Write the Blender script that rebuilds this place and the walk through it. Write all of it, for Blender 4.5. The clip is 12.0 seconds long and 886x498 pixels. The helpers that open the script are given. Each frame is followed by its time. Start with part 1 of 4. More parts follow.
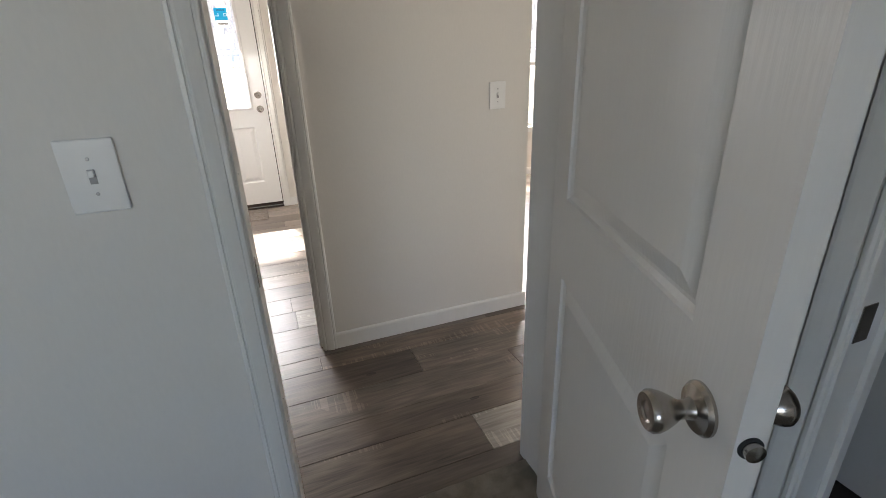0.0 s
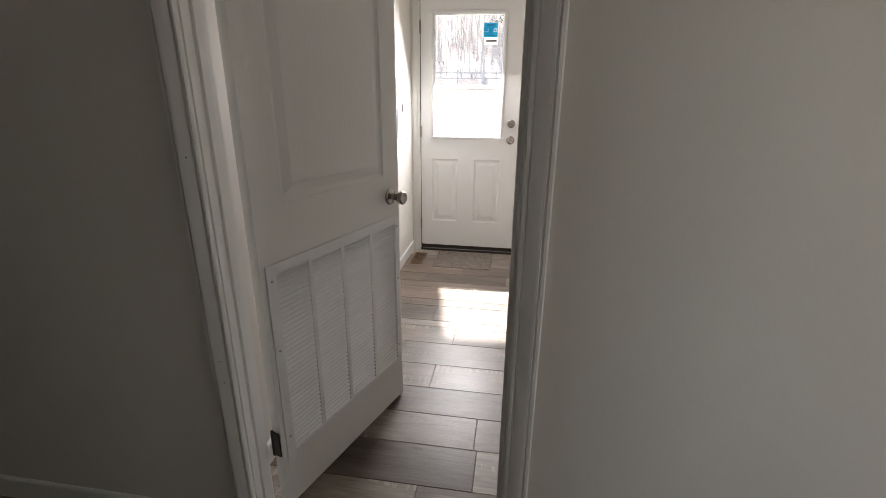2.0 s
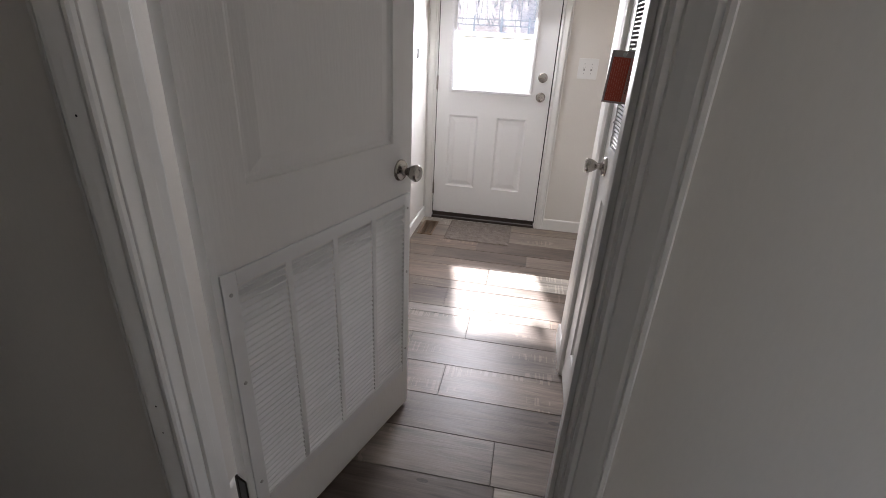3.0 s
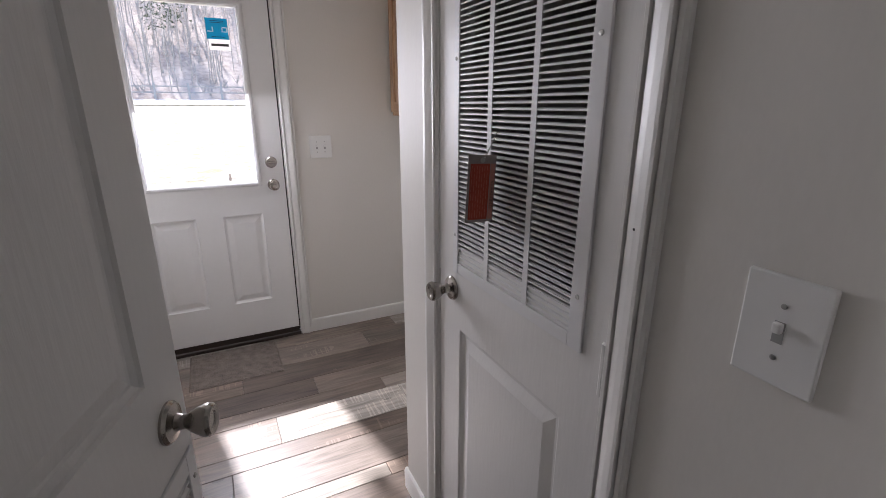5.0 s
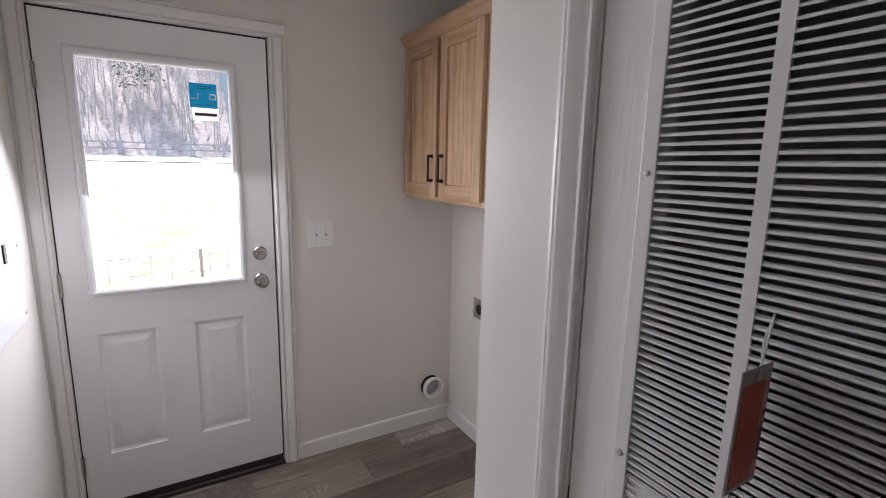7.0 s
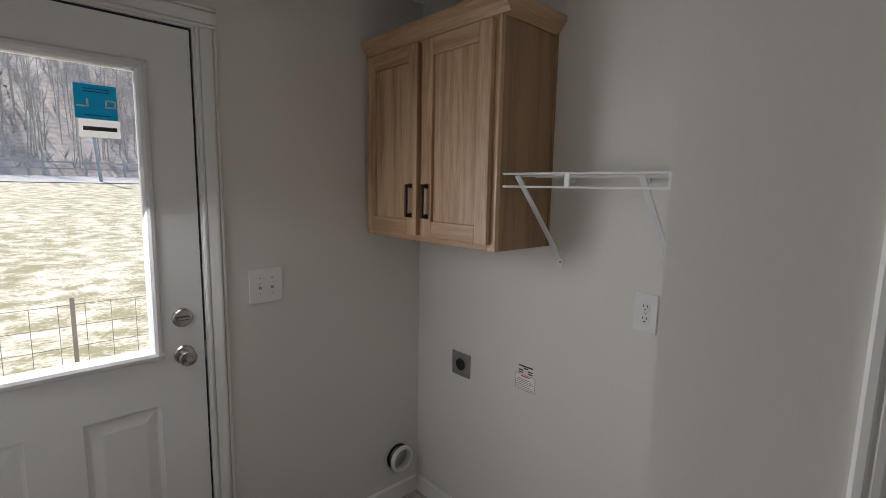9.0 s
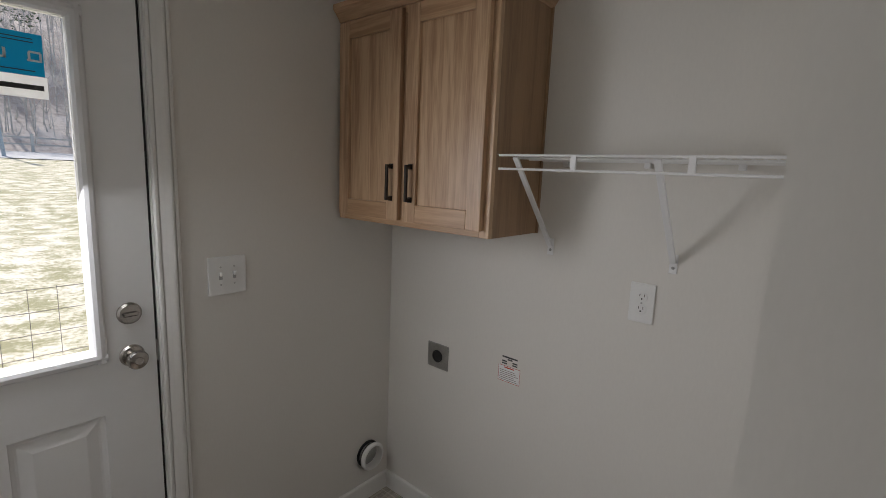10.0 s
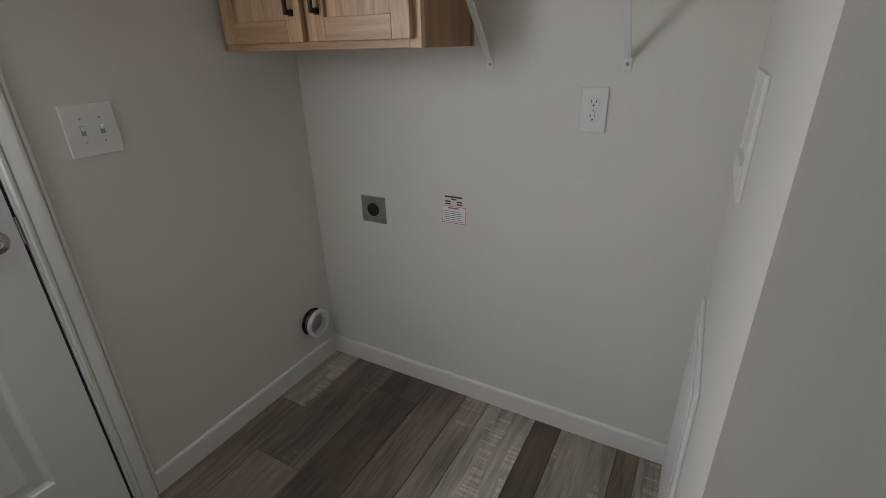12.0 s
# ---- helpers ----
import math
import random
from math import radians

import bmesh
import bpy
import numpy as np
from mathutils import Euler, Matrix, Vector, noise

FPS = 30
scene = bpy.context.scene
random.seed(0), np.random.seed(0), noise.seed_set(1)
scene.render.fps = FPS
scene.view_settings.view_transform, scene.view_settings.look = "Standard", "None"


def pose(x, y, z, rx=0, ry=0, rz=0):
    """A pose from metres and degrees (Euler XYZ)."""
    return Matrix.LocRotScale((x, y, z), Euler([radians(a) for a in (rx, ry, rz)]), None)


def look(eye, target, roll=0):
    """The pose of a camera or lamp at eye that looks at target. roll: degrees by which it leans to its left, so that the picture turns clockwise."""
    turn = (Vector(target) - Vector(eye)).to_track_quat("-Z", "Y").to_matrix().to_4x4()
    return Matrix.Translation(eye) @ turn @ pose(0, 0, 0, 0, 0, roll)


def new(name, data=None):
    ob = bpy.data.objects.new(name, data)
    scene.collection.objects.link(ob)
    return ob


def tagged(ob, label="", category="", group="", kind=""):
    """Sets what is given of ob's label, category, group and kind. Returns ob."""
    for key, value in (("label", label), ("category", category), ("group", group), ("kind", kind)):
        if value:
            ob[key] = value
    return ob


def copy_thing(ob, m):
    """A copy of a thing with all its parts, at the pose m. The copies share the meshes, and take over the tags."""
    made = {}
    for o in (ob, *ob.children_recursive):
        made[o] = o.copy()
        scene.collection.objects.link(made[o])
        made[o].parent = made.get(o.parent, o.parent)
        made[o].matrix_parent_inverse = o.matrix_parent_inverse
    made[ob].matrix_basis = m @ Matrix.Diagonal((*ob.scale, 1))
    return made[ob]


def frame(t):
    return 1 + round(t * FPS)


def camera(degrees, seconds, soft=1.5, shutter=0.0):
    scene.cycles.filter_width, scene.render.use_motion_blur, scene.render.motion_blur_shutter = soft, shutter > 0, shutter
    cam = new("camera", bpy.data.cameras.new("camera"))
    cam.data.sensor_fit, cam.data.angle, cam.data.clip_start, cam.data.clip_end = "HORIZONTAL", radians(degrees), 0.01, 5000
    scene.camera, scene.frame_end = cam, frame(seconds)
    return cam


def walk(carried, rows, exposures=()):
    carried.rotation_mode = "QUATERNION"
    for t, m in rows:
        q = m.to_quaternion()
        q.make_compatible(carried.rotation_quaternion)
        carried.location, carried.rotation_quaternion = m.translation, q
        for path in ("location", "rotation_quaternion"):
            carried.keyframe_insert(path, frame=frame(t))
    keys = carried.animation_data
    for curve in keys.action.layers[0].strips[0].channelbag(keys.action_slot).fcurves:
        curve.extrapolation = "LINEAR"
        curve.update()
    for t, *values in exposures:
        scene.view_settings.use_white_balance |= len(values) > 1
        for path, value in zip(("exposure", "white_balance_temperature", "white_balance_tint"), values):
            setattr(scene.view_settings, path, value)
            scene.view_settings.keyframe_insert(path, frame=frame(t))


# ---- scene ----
cam = camera(87.3, 12.0, 0.5)

PATH = [
    (0, (-0.123, -4.992, 1.356), (0.533, -3.259, 0.605), -2.0),
    (0.5, (-0.099, -4.726, 1.35), (0.276, -2.894, 0.64), -2.3),
    (1, (-0.062, -4.431, 1.373), (0.201, -2.569, 0.695), -2.8),
    (1.5, (-0.012, -4.163, 1.384), (-0.054, -2.257, 0.778), -1.2),
    (2, (-0.006, -3.9, 1.368), (-0.298, -2.031, 0.718), 0.5),
    (2.5, (-0.046, -3.66, 1.351), (-0.402, -1.856, 0.563), 1.7),
    (2.7, (-0.079, -3.595, 1.343), (-0.444, -1.814, 0.509), 2.8),
    (4.3, (-0.327, -3.019, 1.361), (0.199, -1.273, 0.542), 0.0),
    (4.5, (-0.361, -2.983, 1.376), (0.31, -1.263, 0.607), 0.8),
    (5, (-0.386, -2.865, 1.426), (0.464, -1.155, 0.833), 0.0),
    (5.5, (-0.37, -2.694, 1.47), (0.53, -0.993, 0.924), -0.2),
    (6, (-0.395, -2.545, 1.471), (0.571, -0.874, 0.947), 1.7),
    (6.5, (-0.42, -2.385, 1.496), (0.619, -0.722, 1.105), 2.2),
    (7, (-0.409, -2.278, 1.529), (0.584, -0.582, 1.178), 1.2),
    (7.2, (-0.402, -2.222, 1.520), (0.556, -0.513, 1.160), 1.2),
    (8.8, (-0.485, -1.781, 1.578), (0.826, -0.286, 1.364), 0.8),
    (9, (-0.465, -1.738, 1.571), (0.880, -0.282, 1.307), 1.1),
    (9.5, (-0.479, -1.634, 1.568), (0.930, -0.244, 1.281), 1.7),
    (10, (-0.483, -1.549, 1.555), (1.025, -0.275, 1.235), 2.4),
    (10.5, (-0.490, -1.495, 1.528), (1.106, -0.330, 1.216), 5.3),
    (11, (-0.474, -1.454, 1.487), (1.061, -0.242, 1.070), 2.0),
    (11.5, (-0.442, -1.425, 1.413), (1.090, -0.292, 0.807), 1.9),
    (12, (-0.422, -1.411, 1.369), (1.173, -0.513, 0.562), -1.5),
]
walk(cam, [(t, look(eye, target, roll)) for t, eye, target, roll in sorted(PATH + [(7.4, (-0.380, -2.172, 1.526), (0.600, -0.470, 1.175), 1.1), (7.6, (-0.374, -2.115, 1.532), (0.655, -0.440, 1.205), 1.1)])], [(0, 2.5, 6900, 14), (1.0, 2.15, 6850, 14), (1.5, 1.95, 6900, 14), (2.0, 1.85, 6850, 14), (2.7, 1.75, 6500, 16), (4.5, 1.45, 6250, 20), (5.0, 1.25, 6250, 20), (7.0, 1.15, 6250, 20), (9.0, 0.25, 6450, 13), (12, 0.25, 6500, 12)])

# ---- world ----
SUN_EL, SUN_FROM = 50.0, (-0.214, 0.977)      # the sun stands before the outer door
world = bpy.data.worlds.new("sky")
scene.world = world
world.use_nodes = True
wn = world.node_tree.nodes
sky = wn.new("ShaderNodeTexSky")
sky.sky_type, sky.sun_disc = "NISHITA", False
sky.sun_elevation = radians(SUN_EL)
sky.sun_rotation = math.atan2(SUN_FROM[0], SUN_FROM[1])
world.node_tree.links.new(sky.outputs[0], wn["Background"].inputs[0])
wn["Background"].inputs[1].default_value = 0.15

sun = new("sun", bpy.data.lights.new("sun", "SUN"))
sun.data.energy, sun.data.angle, sun.data.color = 4.6, radians(2.5), (1.0, 0.97, 0.93)
sun.matrix_world = look((SUN_FROM[0] * 6, SUN_FROM[1] * 6, 6 * math.tan(radians(SUN_EL))), (0, 0, 0))


def window_light(x, y, z, w, h, toward, watts, tint=(0.86, 0.93, 1.0)):
    """Sky light that enters by an opening."""
    ob = new("window_light", bpy.data.lights.new("window_light", "AREA"))
    ob.data.shape, ob.data.size, ob.data.size_y, ob.data.energy, ob.data.color = "RECTANGLE", w, h, watts, tint
    ob.matrix_world = look((x, y, z), (x + toward[0], y + toward[1], z + toward[2]))
    return ob


window_light(-0.42, -0.012, 1.455, 0.50, 0.84, (0.1, -1, -0.65), 8.5, (0.95, 0.97, 1.0))
window_light(2.75, 0.04, 1.28, 0.8, 1.3, (0, -1, -0.5), 16, (0.97, 0.98, 1.0))
window_light(4.5, 0.04, 1.55, 0.8, 0.7, (0, -1, -0.2), 9, (0.97, 0.98, 1.0))
# fill light for the hall, at an added living room window out of view
window_light(6.98, -4.0, 1.4, 1.5, 1.2, (-1, 0, -0.1), 9, (0.97, 0.98, 1.0))
window_light(-1.7, -7.48, 1.4, 1.3, 1.1, (0, 1, -0.2), 2.6, (0.58, 0.73, 1.0))


# ---- materials ----
def material(name, base, rough=0.5, metal=0.0, spread=0.06, scale=3.0, grain=60.0, bump=0.05, stretch=(1, 1, 1), spec=0.5, island=0.0, other=None):
    """A procedural surface: two scales of colour change and a fine relief, in metres."""
    m = bpy.data.materials.new(name)
    m.use_nodes = True
    nt = m.node_tree
    n, link = nt.nodes, nt.links.new
    b = n["Principled BSDF"]
    tc, mp = n.new("ShaderNodeTexCoord"), n.new("ShaderNodeMapping")
    mp.inputs["Scale"].default_value = stretch
    link(tc.outputs["Object"], mp.inputs["Vector"])
    big, fine = n.new("ShaderNodeTexNoise"), n.new("ShaderNodeTexNoise")
    big.inputs["Scale"].default_value, big.inputs["Detail"].default_value = scale, 4
    fine.inputs["Scale"].default_value, fine.inputs["Detail"].default_value = grain, 3
    link(mp.outputs[0], big.inputs["Vector"])
    link(mp.outputs[0], fine.inputs["Vector"])
    ramp = n.new("ShaderNodeValToRGB")
    other = other or tuple(c * (1 - 2.2 * spread) for c in base)
    ramp.color_ramp.elements[0].position, ramp.color_ramp.elements[1].position = 0.3, 0.7
    ramp.color_ramp.elements[0].color = (*other, 1)
    ramp.color_ramp.elements[1].color = (*base, 1)
    mixv = n.new("ShaderNodeMath")
    mixv.operation = "MULTIPLY_ADD"
    mixv.inputs[1].default_value = 0.4
    link(fine.outputs[0], mixv.inputs[0])
    half = n.new("ShaderNodeMath")
    half.operation = "MULTIPLY"
    half.inputs[1].default_value = 0.6
    link(big.outputs[0], half.inputs[0])
    link(half.outputs[0], mixv.inputs[2])
    link(mixv.outputs[0], ramp.inputs[0])
    link(ramp.outputs[0], b.inputs["Base Color"])
    b.inputs["Roughness"].default_value, b.inputs["Metallic"].default_value = rough, metal
    b.inputs["Specular IOR Level"].default_value = spec
    bp = n.new("ShaderNodeBump")
    bp.inputs["Strength"].default_value, bp.inputs["Distance"].default_value = bump, 0.01
    link(fine.outputs[0], bp.inputs["Height"])
    link(bp.outputs[0], b.inputs["Normal"])
    return m


WALL = material("wall_paint", (0.755, 0.73, 0.682), 0.55, spread=0.025, scale=1.3, grain=140, bump=0.025, stretch=(1, 1, 0.35))
CEIL = material("ceiling_paint", (0.78, 0.77, 0.74), 0.8, spread=0.03, grain=90, bump=0.25)
TRIM = material("white_trim", (0.80, 0.79, 0.76), 0.35, spread=0.02, grain=70, bump=0.03)
DOOR = material("door_paint", (0.79, 0.78, 0.755), 0.42, spread=0.02, scale=2, grain=120, bump=0.08, stretch=(1, 1, 0.12))
STEEL_DOOR = material("outer_door_paint", (0.82, 0.82, 0.81), 0.32, spread=0.015, scale=2, grain=50, bump=0.02)
GRILLE = material("grille_enamel", (0.78, 0.78, 0.78), 0.35, spread=0.02, grain=40, bump=0.02)
PLASTIC = material("white_plastic", (0.82, 0.82, 0.80), 0.3, spread=0.015, grain=40, bump=0.01)
NICKEL = material("brushed_nickel", (0.42, 0.39, 0.36), 0.24, 1.0, spread=0.06, grain=200, bump=0.03)
STEEL = material("galvanised_steel", (0.52, 0.52, 0.50), 0.42, 1.0, spread=0.12, scale=30, grain=150, bump=0.05)
BRONZE = material("dark_bronze", (0.035, 0.028, 0.024), 0.4, 0.7, spread=0.1, grain=120)
BLACK = material("black_plastic_and_shade", (0.02, 0.02, 0.02), 0.45, spread=0.1)
SILL = material("dark_sill_and_gap_shade", (0.045, 0.032, 0.025), 0.45, 0.3, spread=0.12, grain=80)
CARPET = material("carpet", (0.36, 0.31, 0.24), 0.95, spread=0.2, scale=12, grain=420, bump=1.0)
MAT = material("door_mat_pile", (0.23, 0.19, 0.16), 0.95, spread=0.25, scale=30, grain=160, bump=1.0)
REGISTER = material("register_brown", (0.19, 0.12, 0.07), 0.45, 0.3, spread=0.15)
COUNTER = material("marbled_laminate", (0.62, 0.58, 0.53), 0.25, spread=0.2, scale=4, grain=14, bump=0.0, stretch=(0.5, 2, 2))
DISHW = material("dishwasher_steel", (0.32, 0.32, 0.33), 0.35, 0.9, spread=0.05, grain=160)
TEAL = material("sticker_teal", (0.02, 0.36, 0.50), 0.4, spread=0.02)
PAPER = material("sticker_white", (0.85, 0.85, 0.84), 0.5, spread=0.01)
INK = material("ink", (0.05, 0.05, 0.05), 0.6, spread=0.02)
REDINK = material("red_ink", (0.50, 0.06, 0.03), 0.6, spread=0.02)
REDTAG = material("red_tag_card", (0.42, 0.052, 0.022), 0.5, spread=0.08, scale=20)
GREYCARD = material("tag_edge_card", (0.33, 0.29, 0.27), 0.55, spread=0.06)
TAGPRINT = material("tag_pale_print", (0.50, 0.16, 0.11), 0.55, spread=0.04)
TAGSTRIPE = material("tag_heading_stripe", (0.50, 0.22, 0.18), 0.55, spread=0.05)
# grey for the small shadows round the switch toggles
SLOT_SHADE = material("switch_slot_shade", (0.36, 0.36, 0.35), 0.5, spread=0.04)
ROPE = material("tag_string", (0.75, 0.74, 0.72), 0.8, spread=0.1)
WIREPAINT = material("shelf_vinyl", (0.82, 0.82, 0.82), 0.35, spread=0.01)
FENCE = material("fence_wire", (0.30, 0.27, 0.25), 0.6, 0.4, spread=0.1)
GREENPOST = material("post_galvanised", (0.35, 0.42, 0.48), 0.5, 0.4, spread=0.1)
GRASS = material("winter_grass", (0.74, 0.67, 0.53), 0.95, spread=0.3, scale=2.2, grain=16, bump=0.8, other=(0.31, 0.29, 0.16))
ROAD = material("pale_gravel", (0.55, 0.54, 0.52), 0.9, spread=0.1, scale=1, grain=20, bump=0.5)
HILL = material("wooded_hill", (0.64, 0.56, 0.49), 0.95, spread=0.3, scale=0.25, grain=2.5, bump=0.3, other=(0.42, 0.35, 0.30))
BARK = material("bare_bark", (0.66, 0.62, 0.58), 0.9, spread=0.25, scale=4, grain=30, bump=0.6)
PINE = material("pine_green", (0.16, 0.21, 0.12), 0.9, spread=0.3, scale=3, grain=20)


for m in (GRASS, HILL, CARPET):
    for node in m.node_tree.nodes:
        if node.type == "VALTORGB":
            node.color_ramp.elements[0].position, node.color_ramp.elements[1].position = 0.43, 0.58


def wood(name, a, b, along):
    """Clear-coated oak with grain along one axis of the object."""
    m = bpy.data.materials.new(name)
    m.use_nodes = True
    n, link = m.node_tree.nodes, m.node_tree.links.new
    p = n["Principled BSDF"]
    tc, mp = n.new("ShaderNodeTexCoord"), n.new("ShaderNodeMapping")
    s = [14, 14, 14]
    s[along] = 0.9
    mp.inputs["Scale"].default_value = s
    link(tc.outputs["Object"], mp.inputs["Vector"])
    info = n.new("ShaderNodeObjectInfo")
    off = n.new("ShaderNodeMath")
    off.operation = "MULTIPLY"
    off.inputs[1].default_value = 20
    link(info.outputs["Random"], off.inputs[0])
    comb = n.new("ShaderNodeCombineXYZ")
    for k in range(3):
        link(off.outputs[0], comb.inputs[k])
    link(comb.outputs[0], mp.inputs["Location"])
    no = n.new("ShaderNodeTexNoise")
    no.inputs["Scale"].default_value, no.inputs["Detail"].default_value, no.inputs["Distortion"].default_value = 1.1, 5, 1.6
    pore = n.new("ShaderNodeTexNoise")
    pore.inputs["Scale"].default_value, pore.inputs["Detail"].default_value = 7, 2
    link(mp.outputs[0], no.inputs["Vector"])
    link(mp.outputs[0], pore.inputs["Vector"])
    r = n.new("ShaderNodeValToRGB")
    e = r.color_ramp.elements
    e[0].position, e[0].color = 0.35, (*b, 1)
    e[1].position, e[1].color = 0.62, (*a, 1)
    add = n.new("ShaderNodeMath")
    add.operation = "MULTIPLY_ADD"
    add.inputs[1].default_value, add.inputs[2].default_value = 0.25, -0.12
    link(pore.outputs[0], add.inputs[0])
    tot = n.new("ShaderNodeMath")
    link(no.outputs[0], tot.inputs[0])
    link(add.outputs[0], tot.inputs[1])
    # growth rings cut at a slant, and short dark pores
    ring = n.new("ShaderNodeTexWave")
    ring.wave_type, ring.rings_direction, ring.wave_profile = "RINGS", "XYZ"[along], "SAW"
    ring.inputs["Scale"].default_value, ring.inputs["Distortion"].default_value = 1.5, 2.6
    ring.inputs["Detail"].default_value, ring.inputs["Detail Scale"].default_value = 3, 0.8
    lean = n.new("ShaderNodeMapping")
    s2 = [5.0, 5.0, 5.0]
    s2[along] = 0.55
    lean.inputs["Scale"].default_value, lean.inputs["Rotation"].default_value = s2, (0.12, 0.10, 0.08)
    link(tc.outputs["Object"], lean.inputs["Vector"])
    link(comb.outputs[0], lean.inputs["Location"])
    link(lean.outputs[0], ring.inputs["Vector"])
    ringed = n.new("ShaderNodeMath")
    ringed.operation = "MULTIPLY_ADD"
    ringed.inputs[1].default_value = 0.10
    link(ring.outputs["Fac"], ringed.inputs[0])
    link(tot.outputs[0], ringed.inputs[2])
    dash = n.new("ShaderNodeTexNoise")
    dash.inputs["Scale"].default_value, dash.inputs["Detail"].default_value = 14, 1
    link(mp.outputs[0], dash.inputs["Vector"])
    dashed = n.new("ShaderNodeMath")
    dashed.operation = "MULTIPLY_ADD"
    dashed.inputs[1].default_value = 0.24
    link(dash.outputs[0], dashed.inputs[0])
    link(ringed.outputs[0], dashed.inputs[2])
    level = n.new("ShaderNodeMath")
    level.operation = "SUBTRACT"
    level.inputs[1].default_value = 0.165
    link(dashed.outputs[0], level.inputs[0])
    link(level.outputs[0], r.inputs[0])
    link(r.outputs[0], p.inputs["Base Color"])
    p.inputs["Roughness"].default_value = 0.38
    bp = n.new("ShaderNodeBump")
    bp.inputs["Strength"].default_value, bp.inputs["Distance"].default_value = 0.08, 0.01
    link(pore.outputs[0], bp.inputs["Height"])
    link(bp.outputs[0], p.inputs["Normal"])
    return m


OAK = wood("oak_upright", (0.57, 0.385, 0.235), (0.36, 0.215, 0.12), 2)
OAK_Y = wood("oak_lying", (0.54, 0.35, 0.205), (0.38, 0.23, 0.125), 1)
OAK_X = wood("oak_lying_across", (0.56, 0.38, 0.23), (0.42, 0.27, 0.15), 0)
# darker copy of the oak, with shade in its colour, for faces behind the front
OAK_SHADED = wood("oak_shaded", (0.36, 0.225, 0.125), (0.26, 0.155, 0.085), 2)


def plank_material(name="vinyl_plank", island=False):
    """Grey-brown vinyl boards: each board has its own tone, grain, saw marks and knots."""
    m = bpy.data.materials.new(name)
    m.use_nodes = True
    n, link = m.node_tree.nodes, m.node_tree.links.new
    p = n["Principled BSDF"]
    if island:
        rnd = n.new("ShaderNodeNewGeometry").outputs["Random Per Island"]
    else:
        rnd = n.new("ShaderNodeObjectInfo").outputs["Random"]

    def math2(op, a, b):
        k = n.new("ShaderNodeMath")
        k.operation = op
        for i, v in enumerate((a, b)):
            if isinstance(v, (int, float)):
                k.inputs[i].default_value = v
            else:
                link(v, k.inputs[i])
        return k.outputs[0]
    geo = n.new("ShaderNodeNewGeometry").outputs["Position"]
    shift = n.new("ShaderNodeCombineXYZ")
    link(math2("MULTIPLY", rnd, 37.0), shift.inputs[0])
    link(math2("MULTIPLY", rnd, 91.0), shift.inputs[2])
    va = n.new("ShaderNodeVectorMath")
    link(geo, va.inputs[0])
    link(shift.outputs[0], va.inputs[1])

    def noise_at(sx, sy, scale, detail, dist=0.0):
        mp = n.new("ShaderNodeMapping")
        mp.inputs["Scale"].default_value = (sx, sy, 1)
        link(va.outputs[0], mp.inputs["Vector"])
        t = n.new("ShaderNodeTexNoise")
        t.inputs["Scale"].default_value, t.inputs["Detail"].default_value, t.inputs["Distortion"].default_value = scale, detail, dist
        link(mp.outputs[0], t.inputs["Vector"])
        return t.outputs[0]
    grain = noise_at(1.3, 15, 1.8, 7, 1.8)
    blotch = noise_at(1.6, 5, 1.3, 3)
    saw = noise_at(95, 3.5, 1.0, 2)
    sawmask = noise_at(1.6, 6, 1.5, 1)
    fine = noise_at(6, 90, 2.0, 3)
    tone = n.new("ShaderNodeValToRGB")
    tone.color_ramp.interpolation = "LINEAR"
    cols = [(0.0, (0.095, 0.072, 0.058)), (0.22, (0.135, 0.102, 0.080)), (0.42, (0.20, 0.168, 0.142)), (0.6, (0.165, 0.122, 0.093)), (0.82, (0.27, 0.24, 0.205)), (1.0, (0.40, 0.365, 0.32))]
    tone.color_ramp.elements[0].position, tone.color_ramp.elements[0].color = cols[0][0], (*cols[0][1], 1)
    tone.color_ramp.elements[1].position, tone.color_ramp.elements[1].color = cols[-1][0], (*cols[-1][1], 1)
    for pos, c in cols[1:-1]:
        tone.color_ramp.elements.new(pos).color = (*c, 1)
    link(rnd, tone.inputs[0])
    g = math2("ADD", math2("MULTIPLY", math2("SUBTRACT", grain, 0.5), 1.5), math2("MULTIPLY", math2("SUBTRACT", blotch, 0.5), 1.5))
    g = math2("ADD", g, math2("MULTIPLY", math2("SUBTRACT", fine, 0.5), 0.7))
    on = math2("GREATER_THAN", math2("ADD", sawmask, math2("MULTIPLY", rnd, 0.22)), 0.70)
    g = math2("ADD", g, math2("MULTIPLY", on, math2("MULTIPLY", math2("GREATER_THAN", saw, 0.55), 0.42)))
    vor = n.new("ShaderNodeTexVoronoi")
    mpv = n.new("ShaderNodeMapping")
    mpv.inputs["Scale"].default_value = (1.3, 3.2, 1)
    link(va.outputs[0], mpv.inputs["Vector"])
    link(mpv.outputs[0], vor.inputs["Vector"])
    vor.inputs["Scale"].default_value = 1.4
    knot = math2("LESS_THAN", vor.outputs["Distance"], 0.055)
    g = math2("SUBTRACT", g, math2("MULTIPLY", knot, 0.5))
    gain = math2("MAXIMUM", math2("ADD", 1.0, g), 0.28)
    mul = n.new("ShaderNodeVectorMath")
    mul.operation = "SCALE"
    link(tone.outputs[0], mul.inputs[0])
    link(gain, mul.inputs["Scale"])
    link(mul.outputs[0], p.inputs["Base Color"])
    link(math2("ADD", 0.24, math2("MULTIPLY", grain, 0.24)), p.inputs["Roughness"])
    bp = n.new("ShaderNodeBump")
    bp.inputs["Strength"].default_value, bp.inputs["Distance"].default_value = 0.10, 0.004
    link(g, bp.inputs["Height"])
    link(bp.outputs[0], p.inputs["Normal"])
